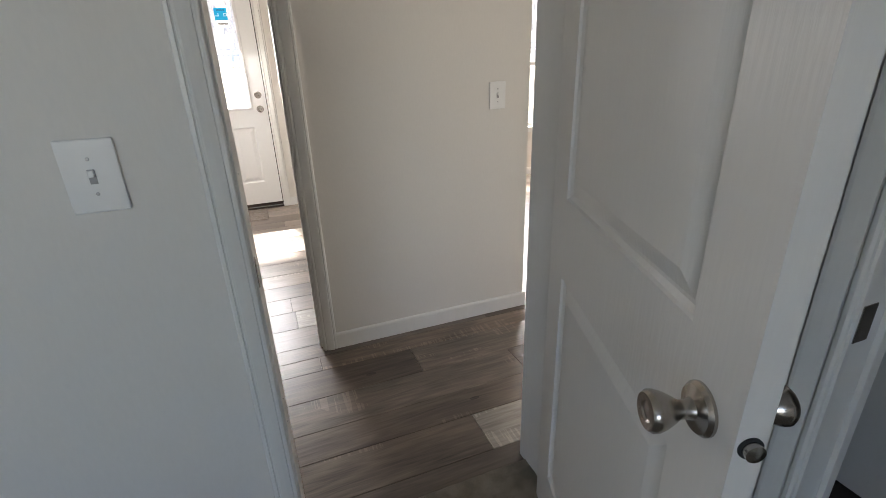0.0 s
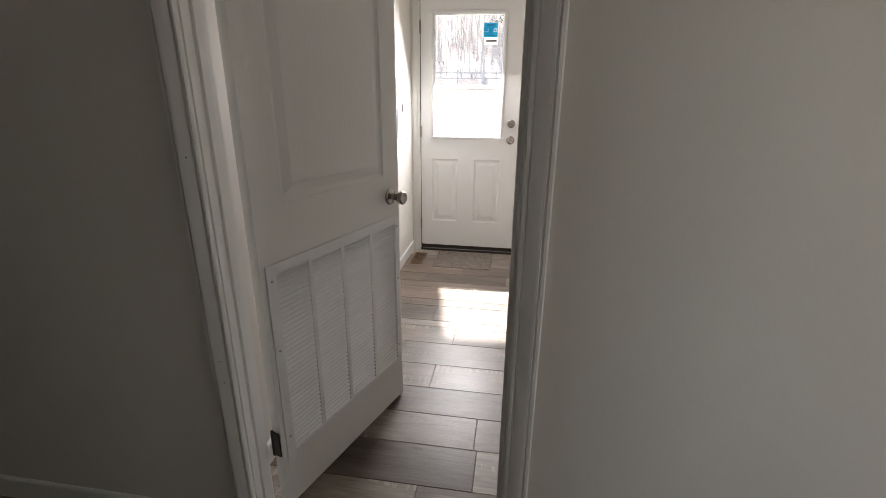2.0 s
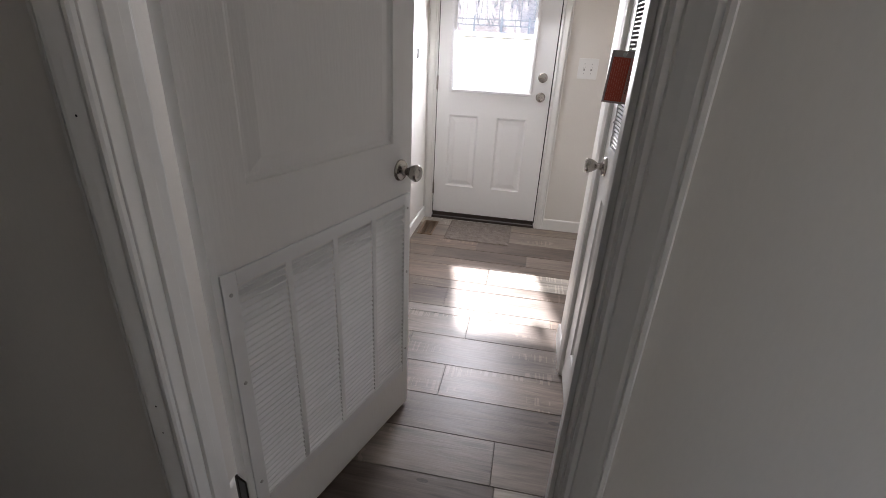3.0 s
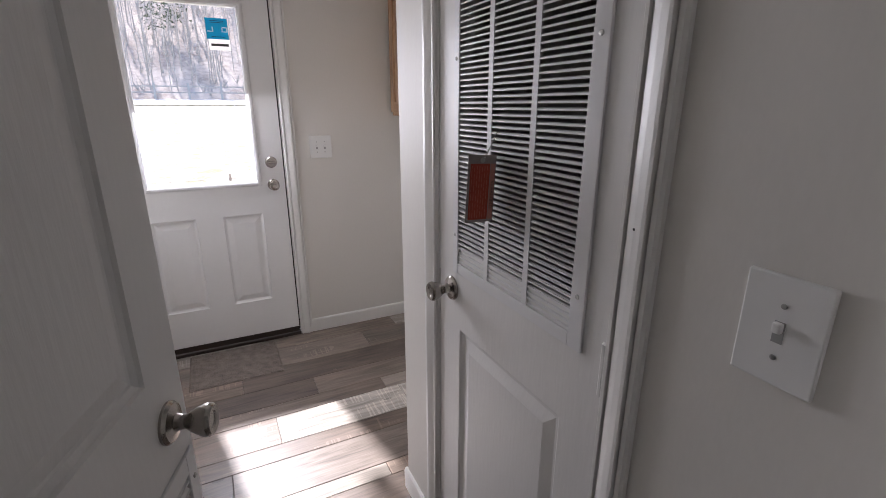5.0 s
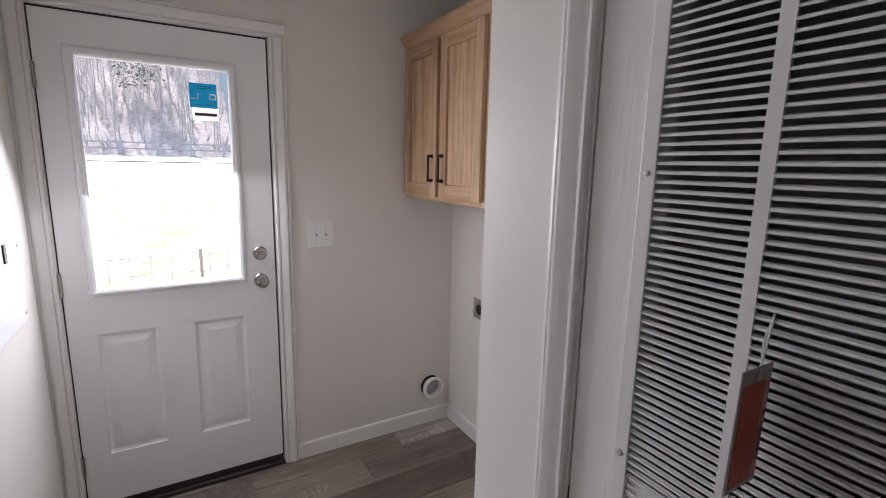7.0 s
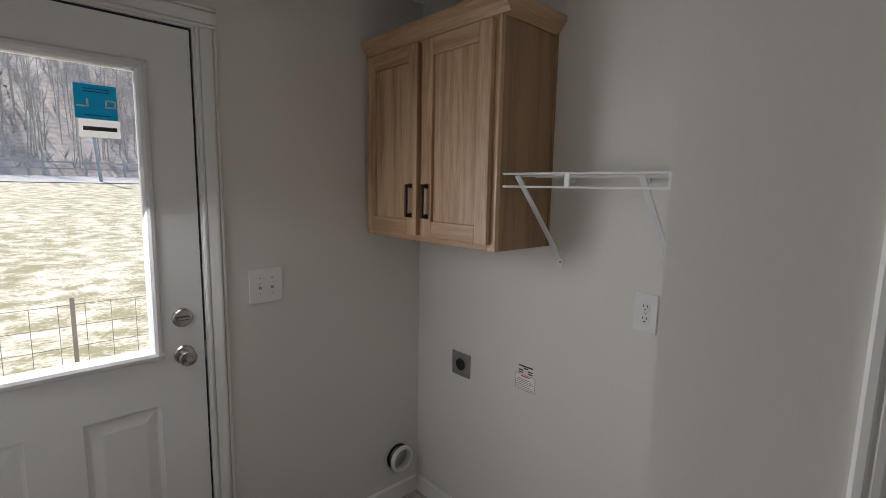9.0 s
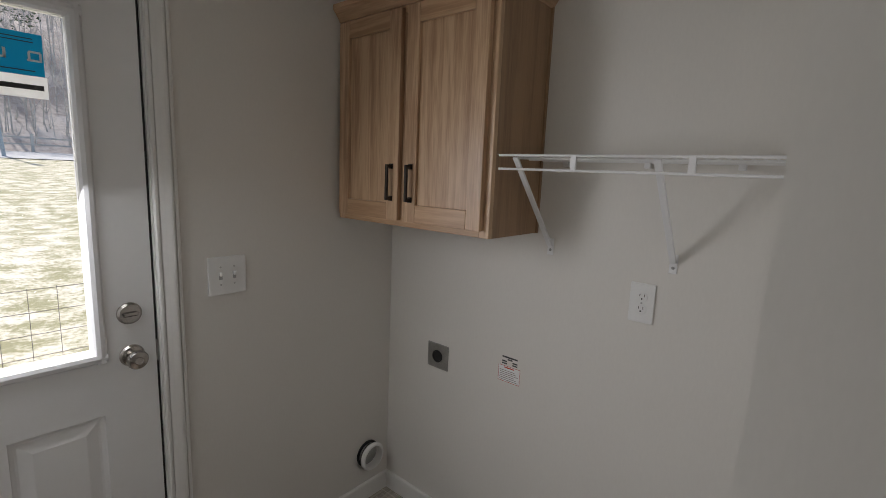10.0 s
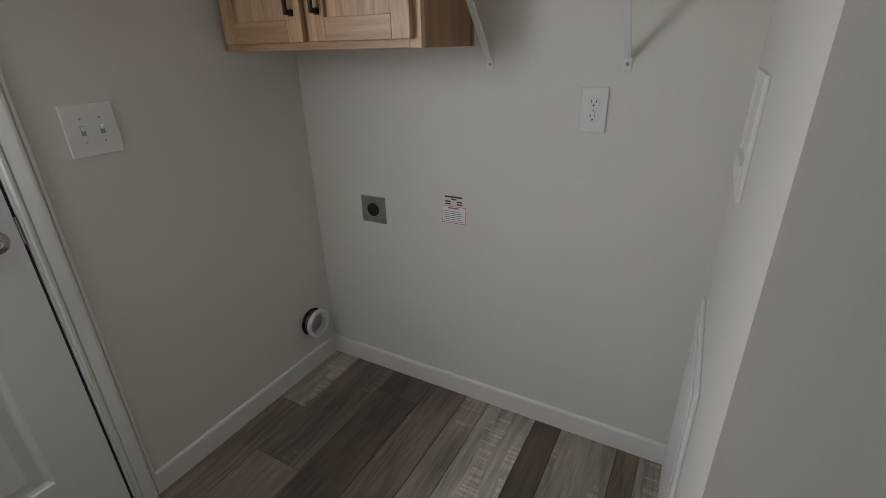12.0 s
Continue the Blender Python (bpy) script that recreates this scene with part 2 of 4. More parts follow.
    return m


def translucent(m):
    """Paper that daylight shines through."""
    n, link = m.node_tree.nodes, m.node_tree.links.new
    p = n["Principled BSDF"]
    tr, mx = n.new("ShaderNodeBsdfTranslucent"), n.new("ShaderNodeMixShader")
    link(p.inputs["Base Color"].links[0].from_socket, tr.inputs["Color"])
    mx.inputs[0].default_value = 0.6
    link(p.outputs[0], mx.inputs[1])
    link(tr.outputs[0], mx.inputs[2])
    link(mx.outputs[0], n["Material Output"].inputs[0])


translucent(TEAL)
PAPER_THIN = material("sticker_paper", (0.85, 0.85, 0.84), 0.5, spread=0.01)
translucent(PAPER_THIN)
PLANK, PLANK_FAR = plank_material(), plank_material("vinyl_plank_far", True)

GLASS = bpy.data.materials.new("clear_glass")
GLASS.use_nodes = True
gn, gl = GLASS.node_tree.nodes, GLASS.node_tree.links.new
gn.remove(gn["Principled BSDF"])
g_clear, g_shine, g_mix, g_fres = gn.new("ShaderNodeBsdfTransparent"), gn.new("ShaderNodeBsdfGlossy"), gn.new("ShaderNodeMixShader"), gn.new("ShaderNodeFresnel")
g_shine.inputs["Roughness"].default_value = 0.02
g_fres.inputs[0].default_value = 1.35
gl(g_fres.outputs[0], g_mix.inputs[0])
gl(g_clear.outputs[0], g_mix.inputs[1])
gl(g_shine.outputs[0], g_mix.inputs[2])
gl(g_mix.outputs[0], gn["Material Output"].inputs[0])


# ---- building helpers ----
def obj(name, bm, mat, parent=None, label="", smooth=False):
    me = bpy.data.meshes.new(name)
    bmesh.ops.recalc_face_normals(bm, faces=bm.faces)
    bm.to_mesh(me)
    bm.free()
    if smooth:
        me.polygons.foreach_set("use_smooth", [True] * len(me.polygons))
        me.set_sharp_from_angle(angle=radians(35))
    me.materials.append(mat)
    ob = new(name, me)
    ob.parent = parent
    if label:
        ob["label"] = label
    return ob


def part(name, bm, mat, parent, label="", smooth=False):
    return obj(name, bm, mat, parent, label, smooth)


def thing(name, m, label, category, group="", kind=""):
    ob = new(name)
    ob.empty_display_size = 0.05
    ob.matrix_basis = m
    return tagged(ob, label, category, group, kind)


def structure(name, bm, mat, label, category="wall"):
    return tagged(obj(name, bm, mat), label, category, kind="structure")


def box(bm, x0, x1, y0, y1, z0, z1, bevel=0.0, m=None):
    vs = [bm.verts.new((x, y, z)) for x in (x0, x1) for y in (y0, y1) for z in (z0, z1)]
    fs = [bm.faces.new([vs[i] for i in f]) for f in ((0, 1, 3, 2), (4, 6, 7, 5), (0, 4, 5, 1), (2, 3, 7, 6), (0, 2, 6, 4), (1, 5, 7, 3))]
    if bevel:
        es = list({e for f in fs for e in f.edges})
        r = bmesh.ops.bevel(bm, geom=es, offset=bevel, segments=2, affect="EDGES", profile=0.5)
        vs = list({v for f in r["faces"] for v in f.verts} | {v for v in vs if v.is_valid})
    if m is not None:
        bmesh.ops.transform(bm, matrix=m, verts=vs)
    return bm


def bx(x0, x1, y0, y1, z0, z1, bevel=0.0):
    return box(bmesh.new(), x0, x1, y0, y1, z0, z1, bevel)


def lathe(profile, seg=24, m=None, bm=None, closed=True):
    """Turn (radius, height) pairs about z."""
    bm = bm or bmesh.new()
    rings = []
    for r, h in profile:
        rings.append([bm.verts.new(Vector((r * math.cos(6.28318531 * i / seg), r * math.sin(6.28318531 * i / seg), h))) for i in range(seg)])
    for a, b in zip(rings, rings[1:]):
        for i in range(seg):
            bm.faces.new((a[i], a[(i + 1) % seg], b[(i + 1) % seg], b[i]))
    if closed:
        bm.faces.new(rings[0][::-1])
        bm.faces.new(rings[-1])
    if m is not None:
        bmesh.ops.transform(bm, matrix=m, verts=[v for r in rings for v in r])
    return bm


def rod(bm, a, b, r, seg=8):
    a, b = Vector(a), Vector(b)
    q = (b - a).to_track_quat("Z", "Y").to_matrix().to_4x4()
    return lathe([(r, 0), (r, (b - a).length)], seg, Matrix.Translation(a) @ q, bm)


def extrude(bm, profile, origin, u, v, w, length):
    """A moulding: the profile's (u, v) run along w."""
    o, u, v, w = Vector(origin), Vector(u), Vector(v), Vector(w)
    ends = [[bm.verts.new(o + u * a + v * b + w * k) for a, b in profile] for k in (0, length)]
    n = len(profile)
    for i in range(n):
        bm.faces.new((ends[0][i], ends[0][(i + 1) % n], ends[1][(i + 1) % n], ends[1][i]))
    bm.faces.new(ends[0][::-1])
    bm.faces.new(ends[1])
    return bm


CASING = [(0, 0), (0, 0.008), (0.004, 0.012), (0.010, 0.012), (0.011, 0.006), (0.014, 0.006), (0.016, 0.010), (0.030, 0.014), (0.044, 0.017), (0.050, 0.017), (0.052, 0.009), (0.055, 0.009), (0.057, 0.014), (0.064, 0.013), (0.068, 0.008), (0.068, 0)]
BASE = [(0, 0), (0, 0.012), (0.075, 0.012), (0.082, 0.010), (0.086, 0.005), (0.086, 0)]


def wall(name, axis, p0, p1, a0, a1, z0, z1, holes, mat, label):
    """A wall between the planes p0 and p1, along x or y from a0 to a1, with holes (a0, a1, z0, z1) right through."""
    bm = bmesh.new()
    cuts = sorted({a0, a1, *[h[0] for h in holes], *[h[1] for h in holes]})
    for c0, c1 in zip(cuts, cuts[1:]):
        z = z0
        for h in sorted((h for h in holes if h[0] <= c0 and h[1] >= c1), key=lambda h: h[2]):
            if h[2] > z:
                box(bm, *((c0, c1, p0, p1) if axis == "x" else (p0, p1, c0, c1)), z, h[2])
            z = h[3]
        if z < z1:
            box(bm, *((c0, c1, p0, p1) if axis == "x" else (p0, p1, c0, c1)), z, z1)
    return structure(name, bm, mat, label)


def panelled(w, h, th, panels, holes=(), depth=0.010):
    """A door slab from x 0 to w, y 0 to -th, with moulded panels on both faces and holes right through."""
    bm = bmesh.new()
    cuts_x = sorted({0, w, *[v for p in (*panels, *holes) for v in p[:2]]})
    cuts_z = sorted({0, h, *[v for p in (*panels, *holes) for v in p[2:]]})

    def quad(*pts):
        bm.faces.new([bm.verts.new(p) for p in pts])
    for y, s in ((0, -1), (-th, 1)):
        for x0, x1 in zip(cuts_x, cuts_x[1:]):
            for z0, z1 in zip(cuts_z, cuts_z[1:]):
                cx, cz = (x0 + x1) / 2, (z0 + z1) / 2
                if not any(p[0] < cx < p[1] and p[2] < cz < p[3] for p in (*panels, *holes)):
                    quad((x0, y, z0), (x1, y, z0), (x1, y, z1), (x0, y, z1))
        for x0, x1, z0, z1 in panels:
            rings = [(0, 0), (0.003, depth * 0.55), (0.012, depth), (0.018, depth), (0.044, depth * 0.3), (0.048, depth * 0.2)]
            rects = []
            for inset, d in rings:
                rects.append([(x0 + inset, y + s * d, z0 + inset), (x1 - inset, y + s * d, z0 + inset), (x1 - inset, y + s * d, z1 - inset), (x0 + inset, y + s * d, z1 - inset)])
            for a, b in zip(rects, rects[1:]):
                for i in range(4):
                    j = (i + 1) % 4
                    quad(a[i], a[j], b[j], b[i])
            quad(*rects[-1])
    for x0, x1, z0, z1 in ((0, w, 0, h), *holes):
        quad((x0, 0, z0), (x1, 0, z0), (x1, -th, z0), (x0, -th, z0))
        quad((x0, 0, z1), (x1, 0, z1), (x1, -th, z1), (x0, -th, z1))
        quad((x0, 0, z0), (x0, 0, z1), (x0, -th, z1), (x0, -th, z0))
        quad((x1, 0, z0), (x1, 0, z1), (x1, -th, z1), (x1, -th, z0))
    bmesh.ops.remove_doubles(bm, verts=bm.verts, dist=0.0004)
    return bm


KNOB = [(0.033, 0), (0.033, 0.004), (0.029, 0.009), (0.014, 0.013), (0.0115, 0.020), (0.0115, 0.028), (0.016, 0.035), (0.022, 0.046), (0.0255, 0.056), (0.0255, 0.062), (0.022, 0.067), (0.013, 0.066), (0.011, 0.064)]


def knob(parent, x, y, z, out, name="door_knob"):
    """A tulip knob on its rose; out is +1 or -1 along y."""
    k = part(name, lathe(KNOB, 28, pose(x, y, z, -90 * out)), NICKEL, parent, "brushed nickel tulip knob", True)
    return k


def hinge(parent, x, y, z, mat=NICKEL, leaf=-0.03):
    bm = bx(x - 0.003, x + 0.003, min(y, y + leaf), max(y, y + leaf), z - 0.045, z + 0.045)
    rod(bm, (x, y, z - 0.047), (x, y, z + 0.047), 0.0065, 10)
    part("hinge", bm, mat, parent, "metal butt hinge")


def grille(parent, w, h, cols, rows, y, out, border, cover, slope=1.75):
    """A stamped return-air grille from the origin (0, 0) to (w, h) of its own part, its louvres sloping down and outward."""
    bars = sorted(cols)
    bm = bmesh.new()
    for x0, x1, z0, z1 in ((0, border[0], 0, h), (w - border[1], w, 0, h), (border[0], w - border[1], 0, border[2]), (border[0], w - border[1], h - border[2], h)):
        box(bm, x0, x1, 0, 0.006 * out, z0, z1, 0.0015)
    for b in bars:
        box(bm, b - 0.008, b + 0.008, 0, 0.0045 * out, border[2], h - border[2])
    frame_part = part("grille_frame", bm, GRILLE, parent, "white enamelled grille frame")
    edges = [border[0]] + bars + [w - border[1]]
    pitch = (h - 2 * border[2]) / rows
    meshes = {}
    for i, (e0, e1) in enumerate(zip(edges, edges[1:])):
        a = e0 + (0.008 if i else 0)
        b = e1 - (0.008 if i < len(edges) - 2 else 0)
        for r in range(rows):
            z = border[2] + pitch * (r + 0.5)
            key = round(b - a, 4)
            if key not in meshes:
                s = bmesh.new()
                dz, dy = pitch * cover, pitch * cover * slope
                extrude(s, [(-dy, dz), (-dy, dz - 0.0012), (0, -dz), (0.0016, -dz), (0.0016, -dz + 0.0035), (0, -dz + 0.0032)], (0, 0, 0), (0, out, 0), (0, 0, 1), (1, 0, 0), b - a)
                bmesh.ops.recalc_face_normals(s, faces=s.faces)
                me = bpy.data.meshes.new("louvre")
                s.to_mesh(me)
                s.free()
                me.materials.append(GRILLE)
                meshes[key] = me
            ob = new("louvre", meshes[key])
            ob.parent = frame_part
            ob.location = (a, 0.002 * out, z)
    for sx in (border[0] * 0.5, w - border[1] * 0.5):
        for sz in (0.1, h * 0.5 + 0.07, h - 0.05):
            part("screw", lathe([(0.0045, 0), (0.004, 0.002), (0.001, 0.0025)], 10, pose(sx, 0.006 * out, sz, -90 * out)), STEEL, frame_part)
    return frame_part


def casing_set(name, axis, plane, out, a0, a1, top, label, legs=(True, True), wide=1.0):
    """Casing round an opening on one face of a wall."""
    t = thing(name, Matrix(), label, "door trim", kind="structure")
    profile = [(u * wide, v) for u, v in CASING]
    o = (0, out, 0) if axis == "x" else (out, 0, 0)

    def at(a, z):
        return (a, plane, z) if axis == "x" else (plane, a, z)
    d = (1, 0, 0) if axis == "x" else (0, 1, 0)
    neg = tuple(-k for k in d)
    a0, a1, top = a0 - 0.005, a1 + 0.005, top + 0.005
    if legs[0]:
        part("casing_leg", extrude(bmesh.new(), profile, at(a0, 0), neg, o, (0, 0, 1), top), TRIM, t)
    if legs[1]:
        part("casing_leg", extrude(bmesh.new(), profile, at(a1, 0), d, o, (0, 0, 1), top), TRIM, t)
    part("casing_head", extrude(bmesh.new(), profile, at(a0 - 0.068 * wide, top), (0, 0, 1), o, d, a1 - a0 + 0.136 * wide), TRIM, t)
    return t


def jambs(name, axis, p0, p1, a0, a1, top, label, stop=None):
    """The lining of an opening whose clear width is a0 to a1; stop: (near, far) of the door stop."""
    t = thing(name, Matrix(), label, "door frame", kind="structure")

    def put(n, a, b, q0, q1, z0, z1):
        part(n, bx(a, b, q0, q1, z0, z1, 0.0015) if axis == "x" else bx(q0, q1, a, b, z0, z1, 0.0015), TRIM, t)
    put("jamb", a0 - 0.017, a0, p0, p1, 0, top)
    put("jamb", a1, a1 + 0.017, p0, p1, 0, top)
    put("head_jamb", a0 - 0.017, a1 + 0.017, p0, p1, top, top + 0.017)
    if stop:
        put("door_stop", a0, a0 + 0.010, stop[0], stop[1], 0, top)
        put("door_stop", a1 - 0.010, a1, stop[0], stop[1], 0, top)
        put("door_stop", a0 + 0.010, a1 - 0.010, stop[0], stop[1], top - 0.010, top)
    return t


def baseboard(x0, y0, x1, y1, out):
    d = Vector((x1 - x0, y1 - y0, 0))
    tagged(obj("baseboard", extrude(bmesh.new(), BASE, (x0, y0, 0), (0, 0, 1), (*out, 0), d.normalized(), d.length), TRIM), "white painted baseboard along the foot of the wall", "baseboard", kind="structure")


# ---- structure ----
H = 2.4
DX0, DX1, DTOP = -0.815, 0.004, 2.07          # outer door's clear opening
UX0, UX1, UTOP = -0.748, 0.003, 2.05         # utility doorway
BX0, BX1 = -0.175, 0.580                      # bedroom doorway
CY0, CY1 = -2.387, -1.772                     # closet doorway
EAST, WEST, PART, CLOSET = 0.984, -0.885, -1.498, 0.145

wall("wall_outer", "x", 0, 0.15, -3.1, 7.1, -0.5, H, [(DX0 - 0.017, DX1 + 0.017, 0.0, DTOP + 0.017), (2.30, 3.20, 0.58, 2.0), (4.03, 4.95, 1.14, 2.0)], WALL, "off-white painted outer wall with a half-glazed door")
wall("wall_west", "y", WEST - 0.1, WEST, -2.79, 0, 0, H, [], WALL, "off-white utility room side wall")
wall("wall_east", "y", EAST, 1.165, -2.79, 0, 0, H, [], WALL, "off-white wall behind the washer space")
wall("wall_partition", "x", PART - 0.1, PART, CLOSET, EAST, 0, H, [], WALL, "off-white partition between closet and washer space")
wall("wall_closet", "y", CLOSET, CLOSET + 0.1, -2.79, PART - 0.1, 0, H, [(CY0 - 0.017, CY1 + 0.017, 0, UTOP + 0.017)], WALL, "off-white wall with the louvred closet door")
wall("wall_hall", "x", -2.88, -2.79, -3.0, 1.165, 0, H, [(UX0 - 0.017, UX1 + 0.017, 0, UTOP + 0.017)], WALL, "off-white hall wall beside the utility doorway")
wall("wall_bedroom", "x", -4.04, -3.862, -3.0, 1.6, 0, H, [(BX0 - 0.017, BX1 + 0.017, 0, UTOP + 0.017)], WALL, "off-white bedroom wall with the doorway")
wall("wall_bedroom_side", "y", 0.67, 0.77, -7.5, -4.04, 0, H, [(-5.48, -4.633, 0, UTOP)], WALL, "off-white bedroom side wall with a closet opening")
wall("wall_bedroom_closet", "y", 1.50, 1.60, -7.5, -4.04, 0, H, [], WALL, "off-white closet back wall")
wall("wall_south", "x", -7.6, -7.5, -3.1, 7.1, 0, H, [(-2.4, -1.0, 0.8, 2.0)], WALL, "off-white wall with the bedroom window")
wall("wall_bedroom_west", "y", -3.1, -3.0, -7.5, 0, 0, H, [], WALL, "off-white bedroom side wall")
# closes the unseen living room; its window hole is added for light
wall("wall_living", "y", 7.0, 7.1, -7.5, 0, 0, H, [(-4.8, -3.2, 0.75, 2.05)], WALL, "unseen off-white living room wall with an added window hole")
structure("ceiling", bx(-3.1, 7.1, -7.6, 0.15, H, H + 0.1), CEIL, "white textured ceiling", "ceiling")
structure("floor", bx(-3.0, 7.0, -7.5, 0.15, -0.12, -0.006), SILL, "subfloor under the vinyl boards", "floor")
carpet_bm = bmesh.new()
NX, NY = 90, 60
grid = [[carpet_bm.verts.new((-1.2 + 1.86 * i / NX, -5.1 + 1.20 * j / NY, 0.008 + 0.004 * random.random())) for j in range(NY + 1)] for i in range(NX + 1)]
for i in range(NX):
    for j in range(NY):
        carpet_bm.faces.new((grid[i][j], grid[i + 1][j], grid[i + 1][j + 1], grid[i][j + 1]))
carpet = structure("carpet", carpet_bm, CARPET, "beige cut-pile bedroom carpet", "carpet")
structure("carpet_rest", box(bx(-3.0, 1.5, -7.5, -5.1, -0.006, 0.008), -3.0, -1.2, -5.1, -4.04, -0.006, 0.008), CARPET, "beige cut-pile bedroom carpet", "carpet")

jambs("door_frame_outer", "x", 0.0, 0.15, DX0, DX1, DTOP, "white painted frame of the outer door")
jambs("door_frame_utility", "x", -2.88, -2.79, UX0, UX1, UTOP, "white painted frame of the utility doorway", (-2.85, -2.822))
jambs("door_frame_bedroom", "x", -4.04, -3.862, BX0, BX1, UTOP, "white painted frame of the bedroom doorway")
jambs("door_frame_closet", "y", CLOSET, CLOSET + 0.1, CY0, CY1, UTOP, "white painted frame of the closet door", (CLOSET + 0.042, CLOSET + 0.07))
casing_set("trim_outer_door", "x", 0, -1, DX0, DX1, DTOP, "white moulded casing round the outer door")
casing_set("trim_utility_hall", "x", -2.88, -1, UX0, UX1, UTOP, "white moulded casing on the hall side")
casing_set("trim_utility_inside", "x", -2.79, 1, UX0, UX1, UTOP, "white moulded casing inside the utility room")
casing_set("trim_bedroom", "x", -4.04, -1, BX0, BX1, UTOP, "white moulded casing of the bedroom doorway", wide=0.8)
casing_set("trim_bedroom_hall", "x", -3.862, 1, BX0, BX1, UTOP, "white moulded casing on the hall side")
casing_set("trim_closet", "y", CLOSET, -1, CY0, CY1, UTOP, "white moulded casing round the closet door")
jambs("door_frame_bedroom_closet", "y", 0.67, 0.77, -5.463, -4.65, UTOP - 0.02, "white painted frame of the bedroom closet", (0.735, 0.76))
casing_set("trim_bedroom_closet", "y", 0.67, -1, -5.463, -4.65, UTOP - 0.02, "white moulded casing of the bedroom closet")

baseboard(DX1 + 0.068, 0, EAST, 0, (0, -1))
baseboard(EAST, -0.012, EAST, PART, (-1, 0))
baseboard(CLOSET, PART, EAST - 0.012, PART, (0, 1))
baseboard(CLOSET, PART + 0.012, CLOSET, CY1 + 0.068, (-1, 0))
baseboard(CLOSET, CY0 - 0.068, CLOSET, -2.764, (-1, 0))
baseboard(WEST, -0.001, WEST, -2.764, (1, 0))
baseboard(UX1 + 0.068, -2.88, 1.177, -2.88, (0, -1))
baseboard(-3.0, -2.88, UX0 - 0.068, -2.88, (0, -1))
baseboard(1.165, -2.88, 1.165, -0.001, (1, 0))
baseboard(1.18, 0, 3.42, 0, (0, -1))
baseboard(-3.0, -4.04, BX0 - 0.068, -4.04, (0, -1))

def nail_hole(x, y, z, rx, ry):
    ob = obj("nail_hole", lathe([(0.0022, 0), (0.0016, 0.0006)], 8, pose(x, y, z, rx, ry)), INK)
    tagged(ob, "small dark nail hole in the white trim", "nail hole", "nail holes in the trim")


for z in (0.55, 0.62, 1.18, 1.66):
    nail_hole(UX1 + 0.036, -2.79 + 0.0145, z, -90, 0)
    nail_hole(UX0 - 0.036, -2.88 - 0.0145, z + 0.03, 90, 0)
    nail_hole(BX0 - 0.036, -4.04 - 0.0145, z + 0.05, 90, 0)
    nail_hole(BX0 + 0.0002, -3.985, z - 0.02, 0, 90)
    nail_hole(CLOSET - 0.0145, CY0 - 0.036, z + 0.08, 0, -90)

# ---- outer door ----
SW, SH, TH = 0.805, 2.026, 0.044
door = thing("outer_door", pose(DX0 + 0.006, 0.048, 0.035), "white half-glazed steel entrance door, closed", "door")
lx0, lx1, lz0, lz1 = 0.085, 0.679, 0.942, 1.908
part("door_slab", panelled(SW, SH, TH, [(0.095, 0.311, 0.24, 0.78), (0.449, 0.663, 0.24, 0.78)], [(lx0 + 0.02, lx1 - 0.02, lz0 + 0.02, lz1 - 0.02)], 0.011), STEEL_DOOR, door)
LITE = [(0, 0), (0, 0.004), (0.006, 0.011), (0.016, 0.013), (0.026, 0.009), (0.032, -0.004), (0.032, -0.02), (0.022, -0.02), (0.020, 0)]
bm = bmesh.new()
for side in (1, -1):
    yy = -TH if side == 1 else 0.0
    o = (0, -side, 0)
    extrude(bm, LITE, (lx0, yy, lz0), (1, 0, 0), o, (0, 0, 1), lz1 - lz0)
    extrude(bm, LITE, (lx1, yy, lz0), (-1, 0, 0), o, (0, 0, 1), lz1 - lz0)
    extrude(bm, LITE, (lx0, yy, lz0), (0, 0, 1), o, (1, 0, 0), lx1 - lx0)
    extrude(bm, LITE, (lx0, yy, lz1), (0, 0, -1), o, (1, 0, 0), lx1 - lx0)
part("lite_frame", bm, GRILLE, door, "pale grey moulded window frame")
pane = part("pane", bx(lx0 + 0.018, lx1 - 0.018, -0.024, -0.020, lz0 + 0.018, lz1 - 0.018), GLASS, door, "clear window glass")
pane.visible_shadow = False
KX = SW - 0.065
part("door_knob", lathe([(0.033, 0), (0.033, 0.004), (0.028, 0.010), (0.013, 0.014), (0.012, 0.028), (0.020, 0.034), (0.027, 0.045), (0.028, 0.054), (0.024, 0.062), (0.012, 0.065), (0.010, 0.063)], 28, pose(KX, -TH, 0.945, 90)), NICKEL, door, "round nickel knob with a lock button", True)
db = part("deadbolt", lathe([(0.033, 0), (0.032, 0.006), (0.027, 0.011), (0.010, 0.012)], 28, pose(KX, -TH, 1.075, 90)), NICKEL, door, "round nickel deadbolt rose", True)
part("thumb_turn", bx(KX - 0.019, KX + 0.019, -TH - 0.022, -TH - 0.011, 1.069, 1.081, 0.003), NICKEL, db)
for z in (0.21, 1.0, 1.79):
    hinge(door, -0.002, -TH - 0.004, z, NICKEL, 0.03)
# black strips put the shade of the gap round the slab into colour
for x0, x1, z0, z1 in ((-0.0055, -0.0004, 0, SH), (SW + 0.0004, SW + 0.0075, 0, SH), (-0.0055, SW + 0.0075, SH + 0.0004, SH + 0.0085)):
    part("gap_shade", bx(x0, x1, -TH + 0.006, -TH + 0.03, z0, z1), BLACK, door, "black strip standing in for the shade in the door gap")
part("sweep", bx(0.0, SW, -TH - 0.006, -TH + 0.004, -0.012, 0.018), SILL, door, "dark rubber door sweep")
structure("door_sill", bx(DX0, DX1, -0.012, 0.15, -0.02, 0.018, 0.004), SILL, "dark bronze door sill", "sill")
